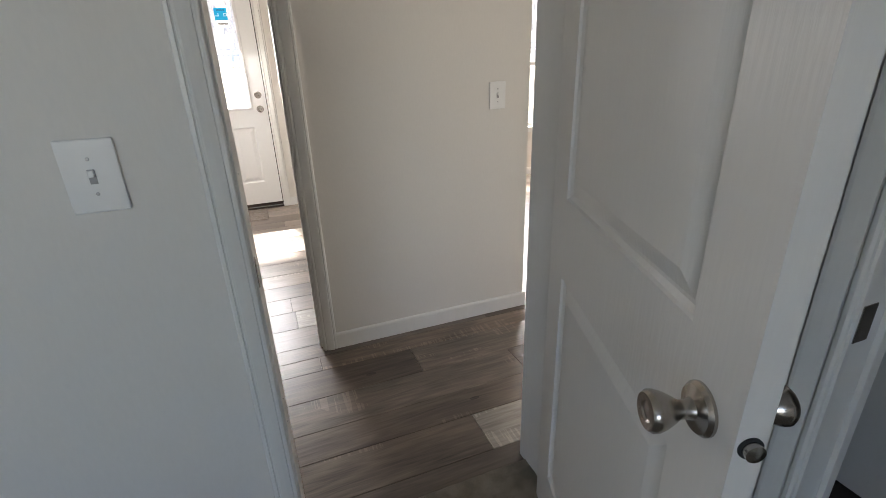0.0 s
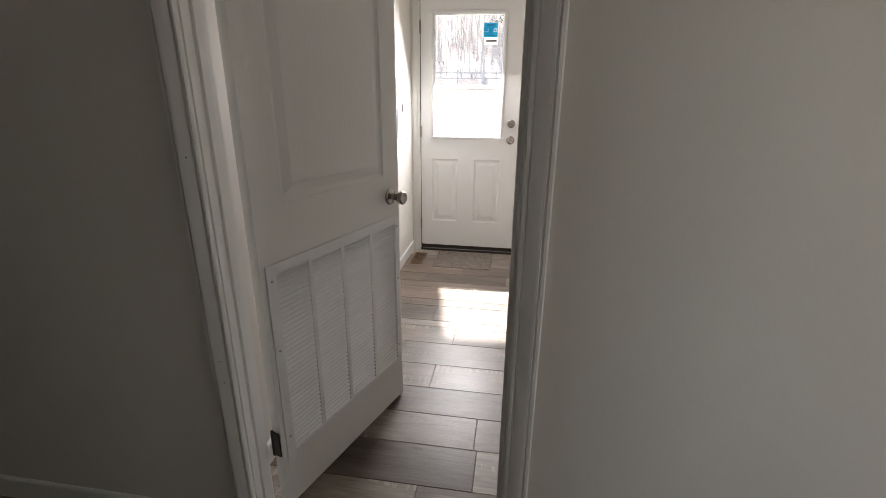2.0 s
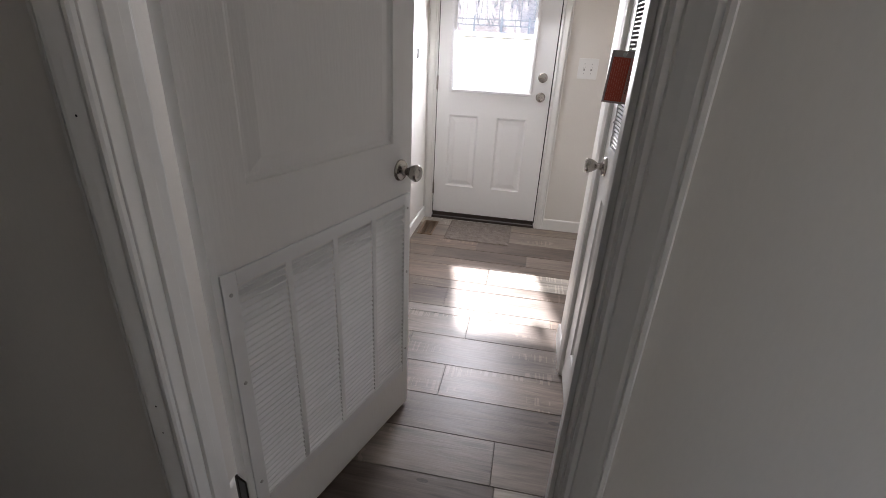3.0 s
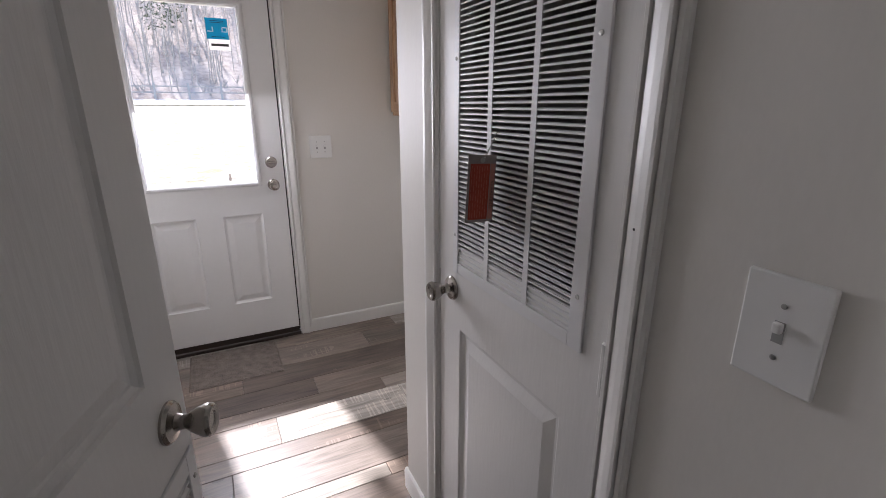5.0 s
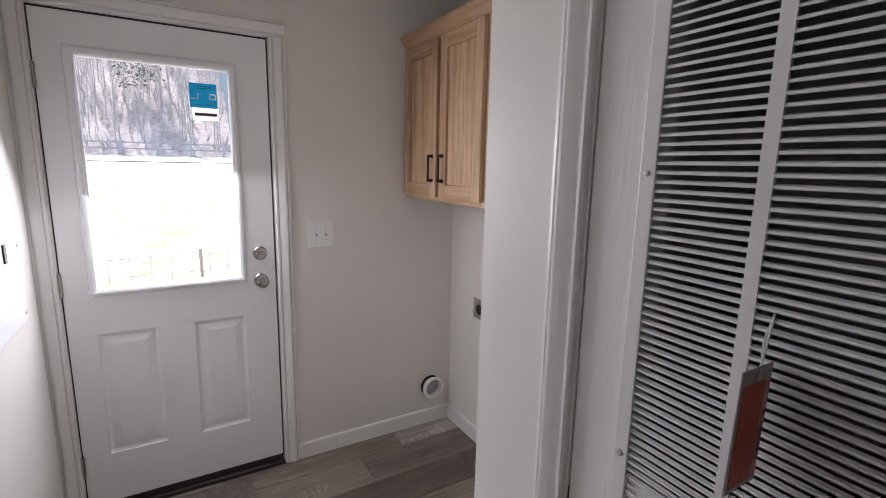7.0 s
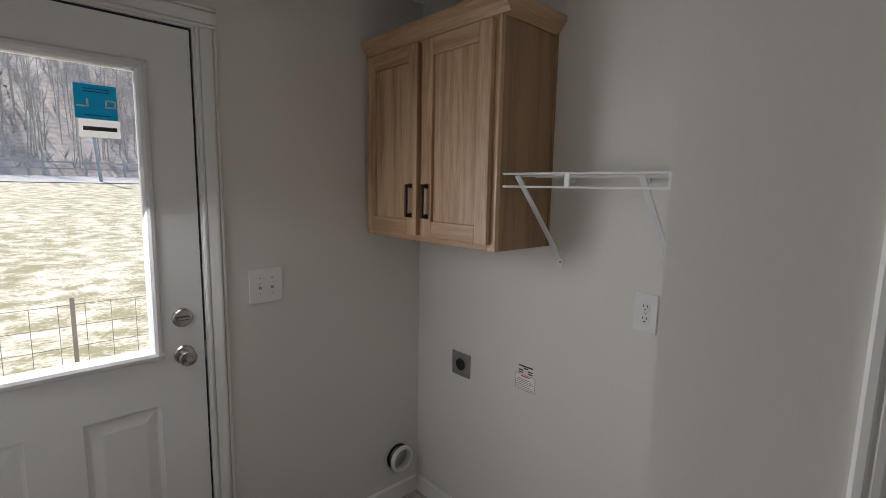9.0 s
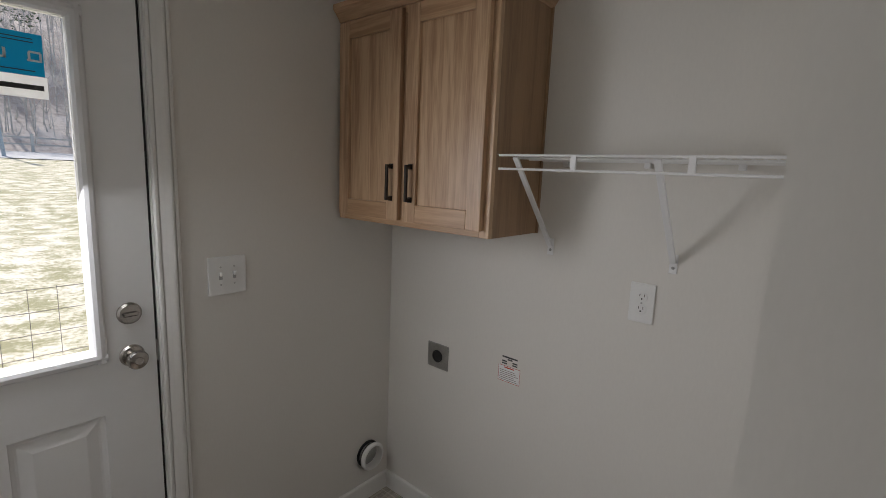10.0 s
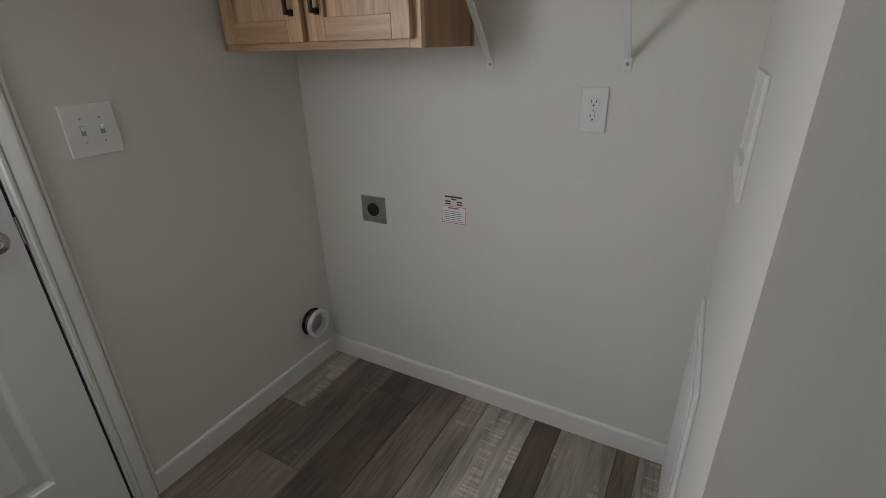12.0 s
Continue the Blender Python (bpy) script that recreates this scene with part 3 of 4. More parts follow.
part("strike_plate", bx(SW + 0.001, SW + 0.004, -TH - 0.004, -TH + 0.03, 0.91, 0.98), NICKEL, door)

# sticker on the pane
st = thing("glass_sticker", pose(-0.262, 0.0225, 1.775), "teal and white paper sticker on the door glass", "sticker")
part("teal_field", bx(-0.052, 0.052, -0.0008, 0, -0.022, 0.078), TEAL, st, "teal printed field")
part("white_field", bx(-0.046, 0.056, -0.0008, 0, -0.076, -0.023), PAPER_THIN, st, "white printed field")
for x0, x1, z0, z1 in ((-0.048, -0.020, 0.012, 0.017), (-0.024, -0.018, 0.012, 0.036), (0.020, 0.048, 0.012, 0.017), (0.022, 0.027, 0.014, 0.034), (0.044, 0.049, 0.014, 0.034), (0.024, 0.047, 0.032, 0.037)):
    part("printed_shape", bx(x0, x1, -0.0012, -0.0008, z0, z1), PAPER, st)
part("printed_bar", bx(-0.036, 0.048, -0.0012, -0.0008, -0.056, -0.044), INK, st)
for zz in (0.064, 0.056, -0.012):
    part("printed_bar", bx(-0.030, 0.034, -0.0012, -0.0008, zz, zz + 0.0025), INK, st)

# ---- utility room door, standing open ----
OPEN = 18.5
ud = thing("utility_door", pose(UX0 + 0.009, -2.765, 0.012, 0, 0, 90 - OPEN), "white moulded door with a low air grille, standing open", "door")
UW = 0.726
part("door_slab", panelled(UW, 2.03, 0.035, [(0.11, 0.625, 1.04, 1.86)], [(0.04, 0.69, 0.20, 0.83)]), DOOR, ud)
fp = grille(ud, 0.698, 0.70, [0.180, 0.341, 0.508], 38, 0, -1, (0.036, 0.030, 0.034), 0.45)
fp.location = (0.016, -0.0352, 0.172)
knob(ud, UW - 0.062, -0.035, 0.953, -1)
knob(ud, UW - 0.062, 0, 0.953, 1)
part("latch_plate", bx(UW - 0.0005, UW + 0.0015, -0.030, -0.005, 0.925, 0.98), NICKEL, ud)
for z in (0.255, 1.80):
    hinge(ud, -0.002, 0.0, z, BRONZE)

# ---- closet door with louvres ----
cd = thing("closet_door", pose(CLOSET + 0.038, CY1 - 0.003, 0.012, 0, 0, -90), "white moulded closet door with an upper air grille, closed", "door")
CW = 0.609
part("door_slab", panelled(CW, 2.03, 0.035, [(0.115, 0.515, 0.19, 0.845)], [(0.105, 0.535, 1.07, 1.86)]), DOOR, cd)
cf = grille(cd, 0.472, 0.880, [0.156, 0.304], 69, 0, -1, (0.024, 0.034, 0.027), 0.22, 1.1)
cf.location = (0.085, -0.0352, 1.003)
knob(cd, 0.072, -0.035, 0.950, -1)
for z in (0.23, 1.0, 1.80):
    hinge(cd, CW + 0.001, -0.038, z, TRIM, 0.03)
# dark filler that imitates the shaded gap at the latch edge
part("gap_shade_strip", bx(-0.0028, -0.0002, -0.026, -0.002, 0, 2.03), SILL, cd, "dark strip standing in for shade in the closet door gap")
part("strike_plate", bx(-0.004, -0.001, -0.036, -0.008, 0.92, 0.98), NICKEL, cd)

# red caution tag hung on the grille
tg = thing("hang_tag", pose(0.104, -2.052, 1.256, 0, 3, 3) @ Matrix.Scale(0.94, 4), "red printed cardboard tag hung by a string on the grille", "tag")
part("tag_card", bx(-0.036, 0.036, -0.0008, 0.0008, -0.068, 0.078), GREYCARD, tg)
part("printed_panel", bx(-0.030, 0.020, -0.0015, -0.0009, -0.062, 0.060), REDTAG, tg, "red printed panel")
part("printed_stripe", bx(0.022, 0.034, -0.0015, -0.0009, -0.062, 0.060), TAGSTRIPE, tg, "dull pink heading stripe")
word = bpy.data.curves.new("heading", "FONT")
word.body, word.size, word.align_x, word.align_y, word.extrude = "WARNING", 0.013, "CENTER", "CENTER", 0.0002
word_mesh = bpy.data.meshes.new_from_object(bpy.data.objects.new("heading", word))
word_mesh.materials.clear()
word_mesh.materials.append(INK)
heading = new("heading", word_mesh)
heading.parent = tg
heading.matrix_local = pose(0.028, -0.0018, -0.008, 90, 90, 0)
rnd_tag = random.Random(5)
for i in range(7):
    z = -0.058
    while z < 0.050:
        ln = rnd_tag.uniform(0.006, 0.018)
        part("printed_bar", bx(-0.027 + 0.0066 * i, -0.0256 + 0.0066 * i, -0.0018, -0.0015, z, min(z + ln, 0.056)), TAGPRINT, tg)
        z += ln + rnd_tag.uniform(0.002, 0.005)
part("eyelet", lathe([(0.006, 0), (0.006, 0.0015), (0.003, 0.0018)], 12, pose(0, -0.001, 0.068, 90)), STEEL, tg)
bm = bmesh.new()
rod(bm, (0, -0.001, 0.068), (0.022, 0.004, 0.098), 0.0012, 6)
rod(bm, (0.022, 0.004, 0.098), (0.043, 0.008, 0.136), 0.0012, 6)
rod(bm, (0.002, -0.002, 0.068), (0.030, 0.010, 0.104), 0.0012, 6)
rod(bm, (0.030, 0.010, 0.104), (0.043, 0.008, 0.136), 0.0012, 6)
rod(bm, (0.043, 0.008, 0.136), (0.056, 0.006, 0.130), 0.0012, 6)
part("tie_string", bm, ROPE, tg)

# ---- bedroom door, standing open ----
bd = thing("bedroom_door", pose(0.572, -4.052, 0.016, 0, 0, 250.6), "white moulded two-panel bedroom door, standing open", "door")
BW = 0.753
part("door_slab", panelled(BW, 2.03, 0.035, [(0.11, BW - 0.11, 1.04, 1.86), (0.11, BW - 0.11, 0.19, 0.845)]), DOOR, bd)
knob(bd, BW - 0.062, -0.035, 0.950, -1)
knob(bd, BW - 0.062, 0, 0.950, 1)
part("latch_rose", lathe([(0.014, 0), (0.014, 0.002), (0.0115, 0.0025)], 20, pose(BW, -0.0175, 0.95, 0, 90)), BLACK, bd)
part("latch_bolt", lathe([(0.011, 0), (0.011, 0.010), (0.006, 0.012)], 16, pose(BW, -0.0175, 0.95, 0, 90)), NICKEL, bd, smooth=True)
for z in (0.22, 1.0, 1.80):
    hinge(bd, -0.002, 0.0, z)


def strike(x0, x1, y0, y1, z0, z1, label):
    t = tagged(obj("strike_plate", bx(x0, x1, y0, y1, z0, z1, 0.0008), NICKEL), label, "strike plate")
    return t


strike(BX0 - 0.001, BX0 + 0.002, -4.03, -4.0, 0.925, 0.985, "nickel strike plate set in the bedroom door jamb")
strike(0.676, 0.710, -4.652, -4.648, 0.93, 0.995, "nickel strike plate set in the bedroom closet jamb")
strike(UX1 - 0.002, UX1 + 0.001, -2.815, -2.785, 0.935, 0.995, "nickel strike plate set in the utility door jamb")


# ---- plates on the walls ----
def plate(name, m, w, h, label, category):
    t = thing(name, m, label, category)
    part("cover_plate", bx(-w / 2, w / 2, -0.007, 0, -h / 2, h / 2, 0.0025), PLASTIC, t)
    return t


def toggle(t, x):
    part("toggle", bx(x - 0.0048, x + 0.0048, -0.015, -0.007, 0.000, 0.012, 0.002), PLASTIC, t)
    # grey inset carries the toggle's shadow as colour
    part("toggle_slot_shade", bx(x - 0.0056, x + 0.0056, -0.0076, -0.0068, -0.0125, 0.0125), SLOT_SHADE, t)
    for z in (-0.030, 0.030):
        part("screw", lathe([(0.0033, 0), (0.003, 0.0012), (0.001, 0.0014)], 10, pose(x, -0.0068, z, 90)), STEEL, t)


s0 = plate("light_switch", pose(-0.398, -4.040, 1.192), 0.086, 0.126, "white single toggle switch on the bedroom wall", "light switch")
s1 = plate("light_switch", pose(CLOSET, -2.622, 1.192, 0, 0, -90), 0.086, 0.126, "white single toggle switch beside the closet door", "light switch")
s3 = plate("light_switch", pose(0.985, -2.880, 1.192), 0.086, 0.126, "white single toggle switch on the hall wall", "light switch")
for s in (s0, s1, s3):
    toggle(s, 0)
s2 = plate("light_switch", pose(0.220, 0, 1.186), 0.128, 0.130, "white double toggle switch beside the outer door", "light switch")
toggle(s2, -0.023)
toggle(s2, 0.023)

ou = plate("wall_outlet", pose(EAST, -1.124, 1.187, 0, 0, -90), 0.074, 0.124, "white duplex outlet in the washer space", "outlet")
for z in (-0.0195, 0.0195):
    f = part("receptacle", lathe([(0.0165, 0), (0.0165, 0.0015), (0.015, 0.002)], 20, pose(0, -0.0068, z, 90)), PLASTIC, ou)
    for x in (-0.0065, 0.0065):
        part("slot", bx(x - 0.001, x + 0.001, -0.0093, -0.0086, z + 0.001, z + 0.009), BLACK, f)
    part("ground_hole", lathe([(0.0026, 0), (0.0026, 0.0006)], 10, pose(0, -0.0088, z - 0.006, 90)), BLACK, f)
part("screw", lathe([(0.0033, 0), (0.003, 0.0012), (0.001, 0.0014)], 10, pose(0, -0.0068, 0, 90)), STEEL, ou)

do = thing("dryer_outlet", pose(EAST, -0.309, 0.773, 0, 0, -90), "square steel dryer outlet with a black round socket", "outlet")
part("cover_plate", bx(-0.057, 0.057, -0.006, 0, -0.055, 0.055, 0.002), STEEL, do)
part("socket", lathe([(0.027, 0), (0.027, 0.0045), (0.022, 0.005), (0.021, 0.002)], 24, pose(0, -0.0055, 0, 90)), BLACK, do)
for x, z in ((-0.022, 0.034), (0.022, -0.034)):
    part("screw", lathe([(0.0033, 0), (0.003, 0.0015), (0.001, 0.0017)], 10, pose(x, -0.006, z, 90)), STEEL, do)

lb = thing("warning_label", pose(EAST, -0.668, 0.822, 0, 0, -90), "small white printed label with a red border on the wall", "label")
part("paper", bx(-0.048, 0.048, -0.0008, 0, -0.052, 0.012), PAPER, lb)
for x0, x1, z0, z1 in ((-0.048, 0.048, 0.0105, 0.012), (-0.048, 0.048, -0.052, -0.0505), (-0.048, -0.0468, -0.052, 0.012), (0.0468, 0.048, -0.052, 0.012)):
    part("border", bx(x0, x1, -0.0012, -0.0008, z0, z1), REDINK, lb)
for i in range(6):
    part("printed_bar", bx(-0.042, 0.040 - 0.008 * (i % 3), -0.0012, -0.0008, -0.046 + 0.0075 * i, -0.0438 + 0.0075 * i), GREYCARD, lb)
part("printed_title", bx(-0.022, 0.022, -0.0012, -0.0008, 0.003, 0.0075), REDINK, lb)
for x0, x1, z0, z1 in ((-0.034, 0.034, 0.044, 0.050), (-0.010, 0.012, 0.036, 0.041), (-0.034, -0.012, 0.027, 0.032), (0.012, 0.034, 0.027, 0.032), (-0.034, -0.012, 0.018, 0.023), (0.012, 0.034, 0.018, 0.023)):
    part("stamped_bar", bx(x0, x1, -0.0006, 0, z0, z1), INK, lb)

dv = thing("dryer_vent", pose(0.855, 0, 0.232), "round white dryer vent collar on the wall", "vent")
part("duct", lathe([(0.0535, -0.10), (0.0535, 0.034), (0.0518, 0.034), (0.0518, -0.10)], 32, pose(0, 0, 0, 90), closed=False), STEEL, dv, "galvanised duct", True)
part("collar", lathe([(0.066, 0.034), (0.066, 0.041), (0.061, 0.048), (0.052, 0.050), (0.0498, 0.046), (0.0495, 0.008), (0.0515, 0.008), (0.053, 0.032)], 32, pose(0, 0, 0, 90), closed=False), PLASTIC, dv, "white plastic collar", True)
part("damper", lathe([(0.049, 0.010), (0.049, 0.012)], 32, pose(0, 0, 0, 90)), STEEL, dv, "grey damper flap")
# black ring paints the shade between the wall and the collar
part("gap_shade_ring", lathe([(0.0625, 0.0005), (0.0625, 0.007), (0.054, 0.009), (0.054, 0.0005)], 32, pose(0, 0, 0, 90), closed=False), BLACK, dv, "black ring standing in for the shaded gap behind the collar")
clamp = lathe([(0.0575, 0.020), (0.0590, 0.022), (0.0575, 0.024), (0.0560, 0.022), (0.0575, 0.020)], 32, pose(0, 0, 0, 90), closed=False)
rod(clamp, (-0.020, -0.022, 0.056), (-0.014, -0.034, 0.066), 0.0016, 6)
rod(clamp, (-0.010, -0.022, 0.058), (-0.012, -0.034, 0.068), 0.0016, 6)
part("clamp", clamp, BRONZE, dv, "dark wire clamp")

# washer supply box and access panel on the partition
wb = thing("washer_box", pose(0.745, PART, 1.185, 0, 0, 180), "white plastic washer supply box recessed in the partition", "outlet box")
bm = bmesh.new()
for x0, x1, z0, z1 in ((-0.12, -0.095, -0.12, 0.12), (0.095, 0.12, -0.12, 0.12), (-0.095, 0.095, -0.12, -0.095), (-0.095, 0.095, 0.095, 0.12)):
    box(bm, x0, x1, -0.009, 0, z0, z1, 0.002)
part("flange", bm, PLASTIC, wb)
part("lip", bx(-0.095, 0.095, -0.014, -0.002, -0.095, -0.05), PLASTIC, wb)
part("box_back", bx(-0.095, 0.095, -0.003, -0.0005, -0.05, 0.095), TRIM, wb)
ap = thing("access_panel", pose(0.70, PART, 0.40, 0, 0, 180), "white plumbing access panel on the partition", "panel")
part("panel_frame", bx(-0.22, 0.22, -0.010, 0, -0.26, 0.30, 0.003), PLASTIC, ap)
part("panel_door", bx(-0.19, 0.19, -0.014, -0.010, -0.23, 0.27, 0.002), PLASTIC, ap)

# breaker panel on the west wall
bp_ = thing("breaker_panel", pose(WEST, -0.395, 1.235, 0, 0, 90), "pale grey steel breaker panel on the side wall", "electric panel")
part("panel_cover", bx(-0.19, 0.19, -0.012, 0, -0.265, 0.265, 0.003), GRILLE, bp_)
pd = part("panel_door", bx(-0.14, 0.14, -0.018, -0.012, -0.21, 0.21, 0.002), GRILLE, bp_)
part("pull", bx(-0.012, 0.012, -0.023, -0.018, -0.03, 0.03, 0.002), BLACK, pd)
for x in (-0.172, 0.172):
    for z in (-0.235, 0.0, 0.235):
        part("screw", lathe([(0.005, 0), (0.005, 0.002), (0.002, 0.003)], 10, pose(x, -0.012, z, 90)), STEEL, bp_)

# ---- floor mat and register ----
bm = bmesh.new()
n0, n1 = 60, 50
g2 = [[bm.verts.new((-0.64 + 0.475 * i / n0, -0.425 + 0.39 * j / n1, 0.001 if i in (0, n0) or j in (0, n1) else 0.006 + 0.0035 * random.random())) for j in range(n1 + 1)] for i in range(n0 + 1)]
for i in range(n0):
    for j in range(n1):
        bm.faces.new((g2[i][j], g2[i + 1][j], g2[i + 1][j + 1], g2[i][j + 1]))
tagged(obj("door_mat", bm, MAT), "grey-brown looped door mat before the outer door", "door mat")
rg = thing("floor_register", pose(-0.79, -0.24, 0), "brown metal floor register beside the mat", "floor vent")
bm = bmesh.new()
for x0, x1, y0, y1 in ((-0.055, -0.043, -0.14, 0.14), (0.043, 0.055, -0.14, 0.14), (-0.043, 0.043, -0.14, -0.125), (-0.043, 0.043, 0.125, 0.14)):
    box(bm, x0, x1, y0, y1, 0.0005, 0.005, 0.001)
part("rim", bm, REGISTER, rg)
# flat black sheet imitates the shaded depth under the slats
part("well_shade", bx(-0.043, 0.043, -0.125, 0.125, 0.0004, 0.001), BLACK, rg)
for i in range(12):
    for k in (-1, 1):
        part("slat", bx(k * 0.021 - 0.019, k * 0.021 + 0.019, -0.118 + 0.0205 * i, -0.108 + 0.0205 * i, 0.0012, 0.0042), REGISTER, rg)

# ---- cabinet and wire shelf over the washer space ----
CB0, CB1, CX = -0.742, -0.003, 0.704
wc = thing("wall_cabinet", Matrix.Translation((0, 0, 1.362)), "light oak two-door wall cabinet with a crown", "cabinet")
CH = 0.755
# sides, bottom, top and back get the oak with shade in its colour
part("side_panel", bx(CX, EAST, CB0, CB0 + 0.016, 0, CH), OAK_SHADED, wc, "oak side panel with its shade put into a darker tone")
part("side_panel", bx(CX, EAST, CB1 - 0.016, CB1, 0, CH), OAK_SHADED, wc, "oak side panel with its shade put into a darker tone")
part("bottom_panel", bx(CX, EAST, CB0 + 0.016, CB1 - 0.016, 0.018, 0.034), OAK_SHADED, wc)
part("top_panel", bx(CX, EAST, CB0 + 0.016, CB1 - 0.016, CH - 0.016, CH), OAK_SHADED, wc)
part("back_panel", bx(EAST - 0.008, EAST, CB0 + 0.016, CB1 - 0.016, 0.034, CH - 0.016), OAK_SHADED, wc)
part("face_stile", bx(CX - 0.019, CX, CB0, CB0 + 0.036, 0, CH, 0.0015), OAK, wc)
part("face_stile", bx(CX - 0.019, CX, CB1 - 0.036, CB1, 0, CH, 0.0015), OAK, wc)
part("face_stile", bx(CX - 0.019, CX, -0.402, -0.342, 0.036, CH - 0.036, 0.0015), OAK, wc)
part("face_rail", bx(CX - 0.019, CX, CB0 + 0.036, CB1 - 0.036, 0, 0.036, 0.0015), OAK_Y, wc)
part("face_rail", bx(CX - 0.019, CX, CB0 + 0.036, CB1 - 0.036, CH - 0.036, CH, 0.0015), OAK_Y, wc)
part("scribe", bx(EAST - 0.012, EAST - 0.001, CB0 - 0.006, CB0, 0, CH), OAK_SHADED, wc)


def cab_door(parent, y0, y1, z0, z1, x, pull_y, pull_z, pull_len=0.125):
    """A flat-panel oak door facing -x, with a dark bar pull."""
    d = part("cabinet_door", bx(x - 0.019, x, y0, y0 + 0.056, z0, z1, 0.002), OAK, parent, "oak flat-panel door")
    part("stile", bx(x - 0.019, x, y1 - 0.056, y1, z0, z1, 0.002), OAK, d)
    part("rail", bx(x - 0.0188, x, y0 + 0.056, y1 - 0.056, z0, z0 + 0.060, 0.0015), OAK_Y, d)
    part("rail", bx(x - 0.0188, x, y0 + 0.056, y1 - 0.056, z1 - 0.060, z1, 0.0015), OAK_Y, d)
    part("field_panel", bx(x - 0.007, x - 0.002, y0 + 0.056, y1 - 0.056, z0 + 0.060, z1 - 0.060), OAK, d)
    h = bmesh.new()
    box(h, x - 0.046, x - 0.036, pull_y - 0.005, pull_y + 0.005, pull_z - pull_len / 2, pull_z + pull_len / 2, 0.002)
    for z in (pull_z - pull_len / 2 + 0.006, pull_z + pull_len / 2 - 0.006):
        box(h, x - 0.040, x - 0.019, pull_y - 0.006, pull_y + 0.006, z - 0.006, z + 0.006, 0.001)
        box(h, x - 0.023, x - 0.019, pull_y - 0.009, pull_y + 0.009, z - 0.009, z + 0.009, 0.001)
    part("handle", h, BRONZE, d, "dark bronze bar pull")
    return d


cab_door(wc, -0.720, -0.387, 0.022, CH - 0.022, CX - 0.020, -0.420, 0.155)
cab_door(wc, -0.357, -0.025, 0.022, CH - 0.022, CX - 0.020, -0.324, 0.155)
CROWN = [(0, 0), (0.004, 0), (0.010, 0.012), (0.024, 0.030), (0.036, 0.040), (0.036, 0.058), (0, 0.058)]
bm = extrude(bmesh.new(), CROWN, (CX - 0.019, CB0 - 0.036, CH - 0.012), (-1, 0, 0), (0, 0, 1), (0, 1, 0), CB1 - CB0 + 0.036)
part("crown", bm, OAK_Y, wc, "oak crown moulding")
part("crown_return", extrude(bmesh.new(), CROWN, (CX - 0.019, CB0, CH - 0.0122), (0, -1, 0), (0, 0, 1), (1, 0, 0), EAST - CX + 0.018), OAK_X, wc)

ws = thing("wire_shelf", Matrix.Translation((0, 0, 1.617)), "white vinyl-coated wire shelf on two braces", "shelf")
Y0, Y1, XF, XB = -0.752, PART + 0.004, 0.705, 0.972
for x, z in ((XF, 0), (XF, -0.040), (XB, -0.004), (0.79, -0.005), (0.88, -0.005)):
    part("long_rod", rod(bmesh.new(), (x, Y0, z), (x, Y1, z), 0.0032 if x > XF else 0.0036), WIREPAINT, ws)
n = 30
for i in range(n + 1):
    y = Y0 + 0.006 + (Y1 - Y0 - 0.012) * i / n
    part("cross_wire", rod(bmesh.new(), (XF, y, 0.003), (XB, y, 0.003), 0.0014, 6), WIREPAINT, ws)
for y in (-0.99, -1.28):
    part("strap", bx(XF - 0.004, XF + 0.003, y - 0.008, y + 0.008, -0.040, 0.002, 0.001), WIREPAINT, ws)
for y in (-0.802, -1.200):
    b = bmesh.new()
    a, c = Vector((XF + 0.010, y, -0.006)), Vector((EAST - 0.010, y, -0.292))
    q = (c - a).to_track_quat("Z", "X").to_matrix().to_4x4()
    box(b, -0.0035, 0.0035, -0.009, 0.009, 0, (c - a).length, 0.0012, Matrix.Translation(a) @ q)
    br = part("brace", b, WIREPAINT, ws, "white steel brace")
    part("brace_foot", bx(EAST - 0.004, EAST, y - 0.011, y + 0.011, -0.325, -0.268, 0.001), WIREPAINT, br)
    part("screw", lathe([(0.005, 0), (0.004, 0.003), (0.002, 0.004)], 10, pose(EAST - 0.004, y, -0.308, 0, -90)), STEEL, br)
for y in (-0.84, -1.10, -1.34):
    part("wall_clip", bx(XB - 0.006, EAST, y - 0.009, y + 0.009, -0.022, 0.004, 0.002), WIREPAINT, ws)
part("end_bracket", bx(XF - 0.006, XF + 0.075, PART, PART + 0.022, -0.052, 0.010, 0.004), WIREPAINT, ws, "white plastic end bracket")

# ---- kitchen seen past the hall ----
kb = thing("base_cabinet", Matrix.Translation((3.50, -0.002, 0)), "light oak base cabinet with a drawer and two doors", "cabinet")
part("carcass", bx(0, 0.74, -0.56, 0, 0.10, 0.865), OAK, kb)
part("plinth", bx(0, 0.74, -0.50, 0, 0, 0.10), OAK_X, kb)


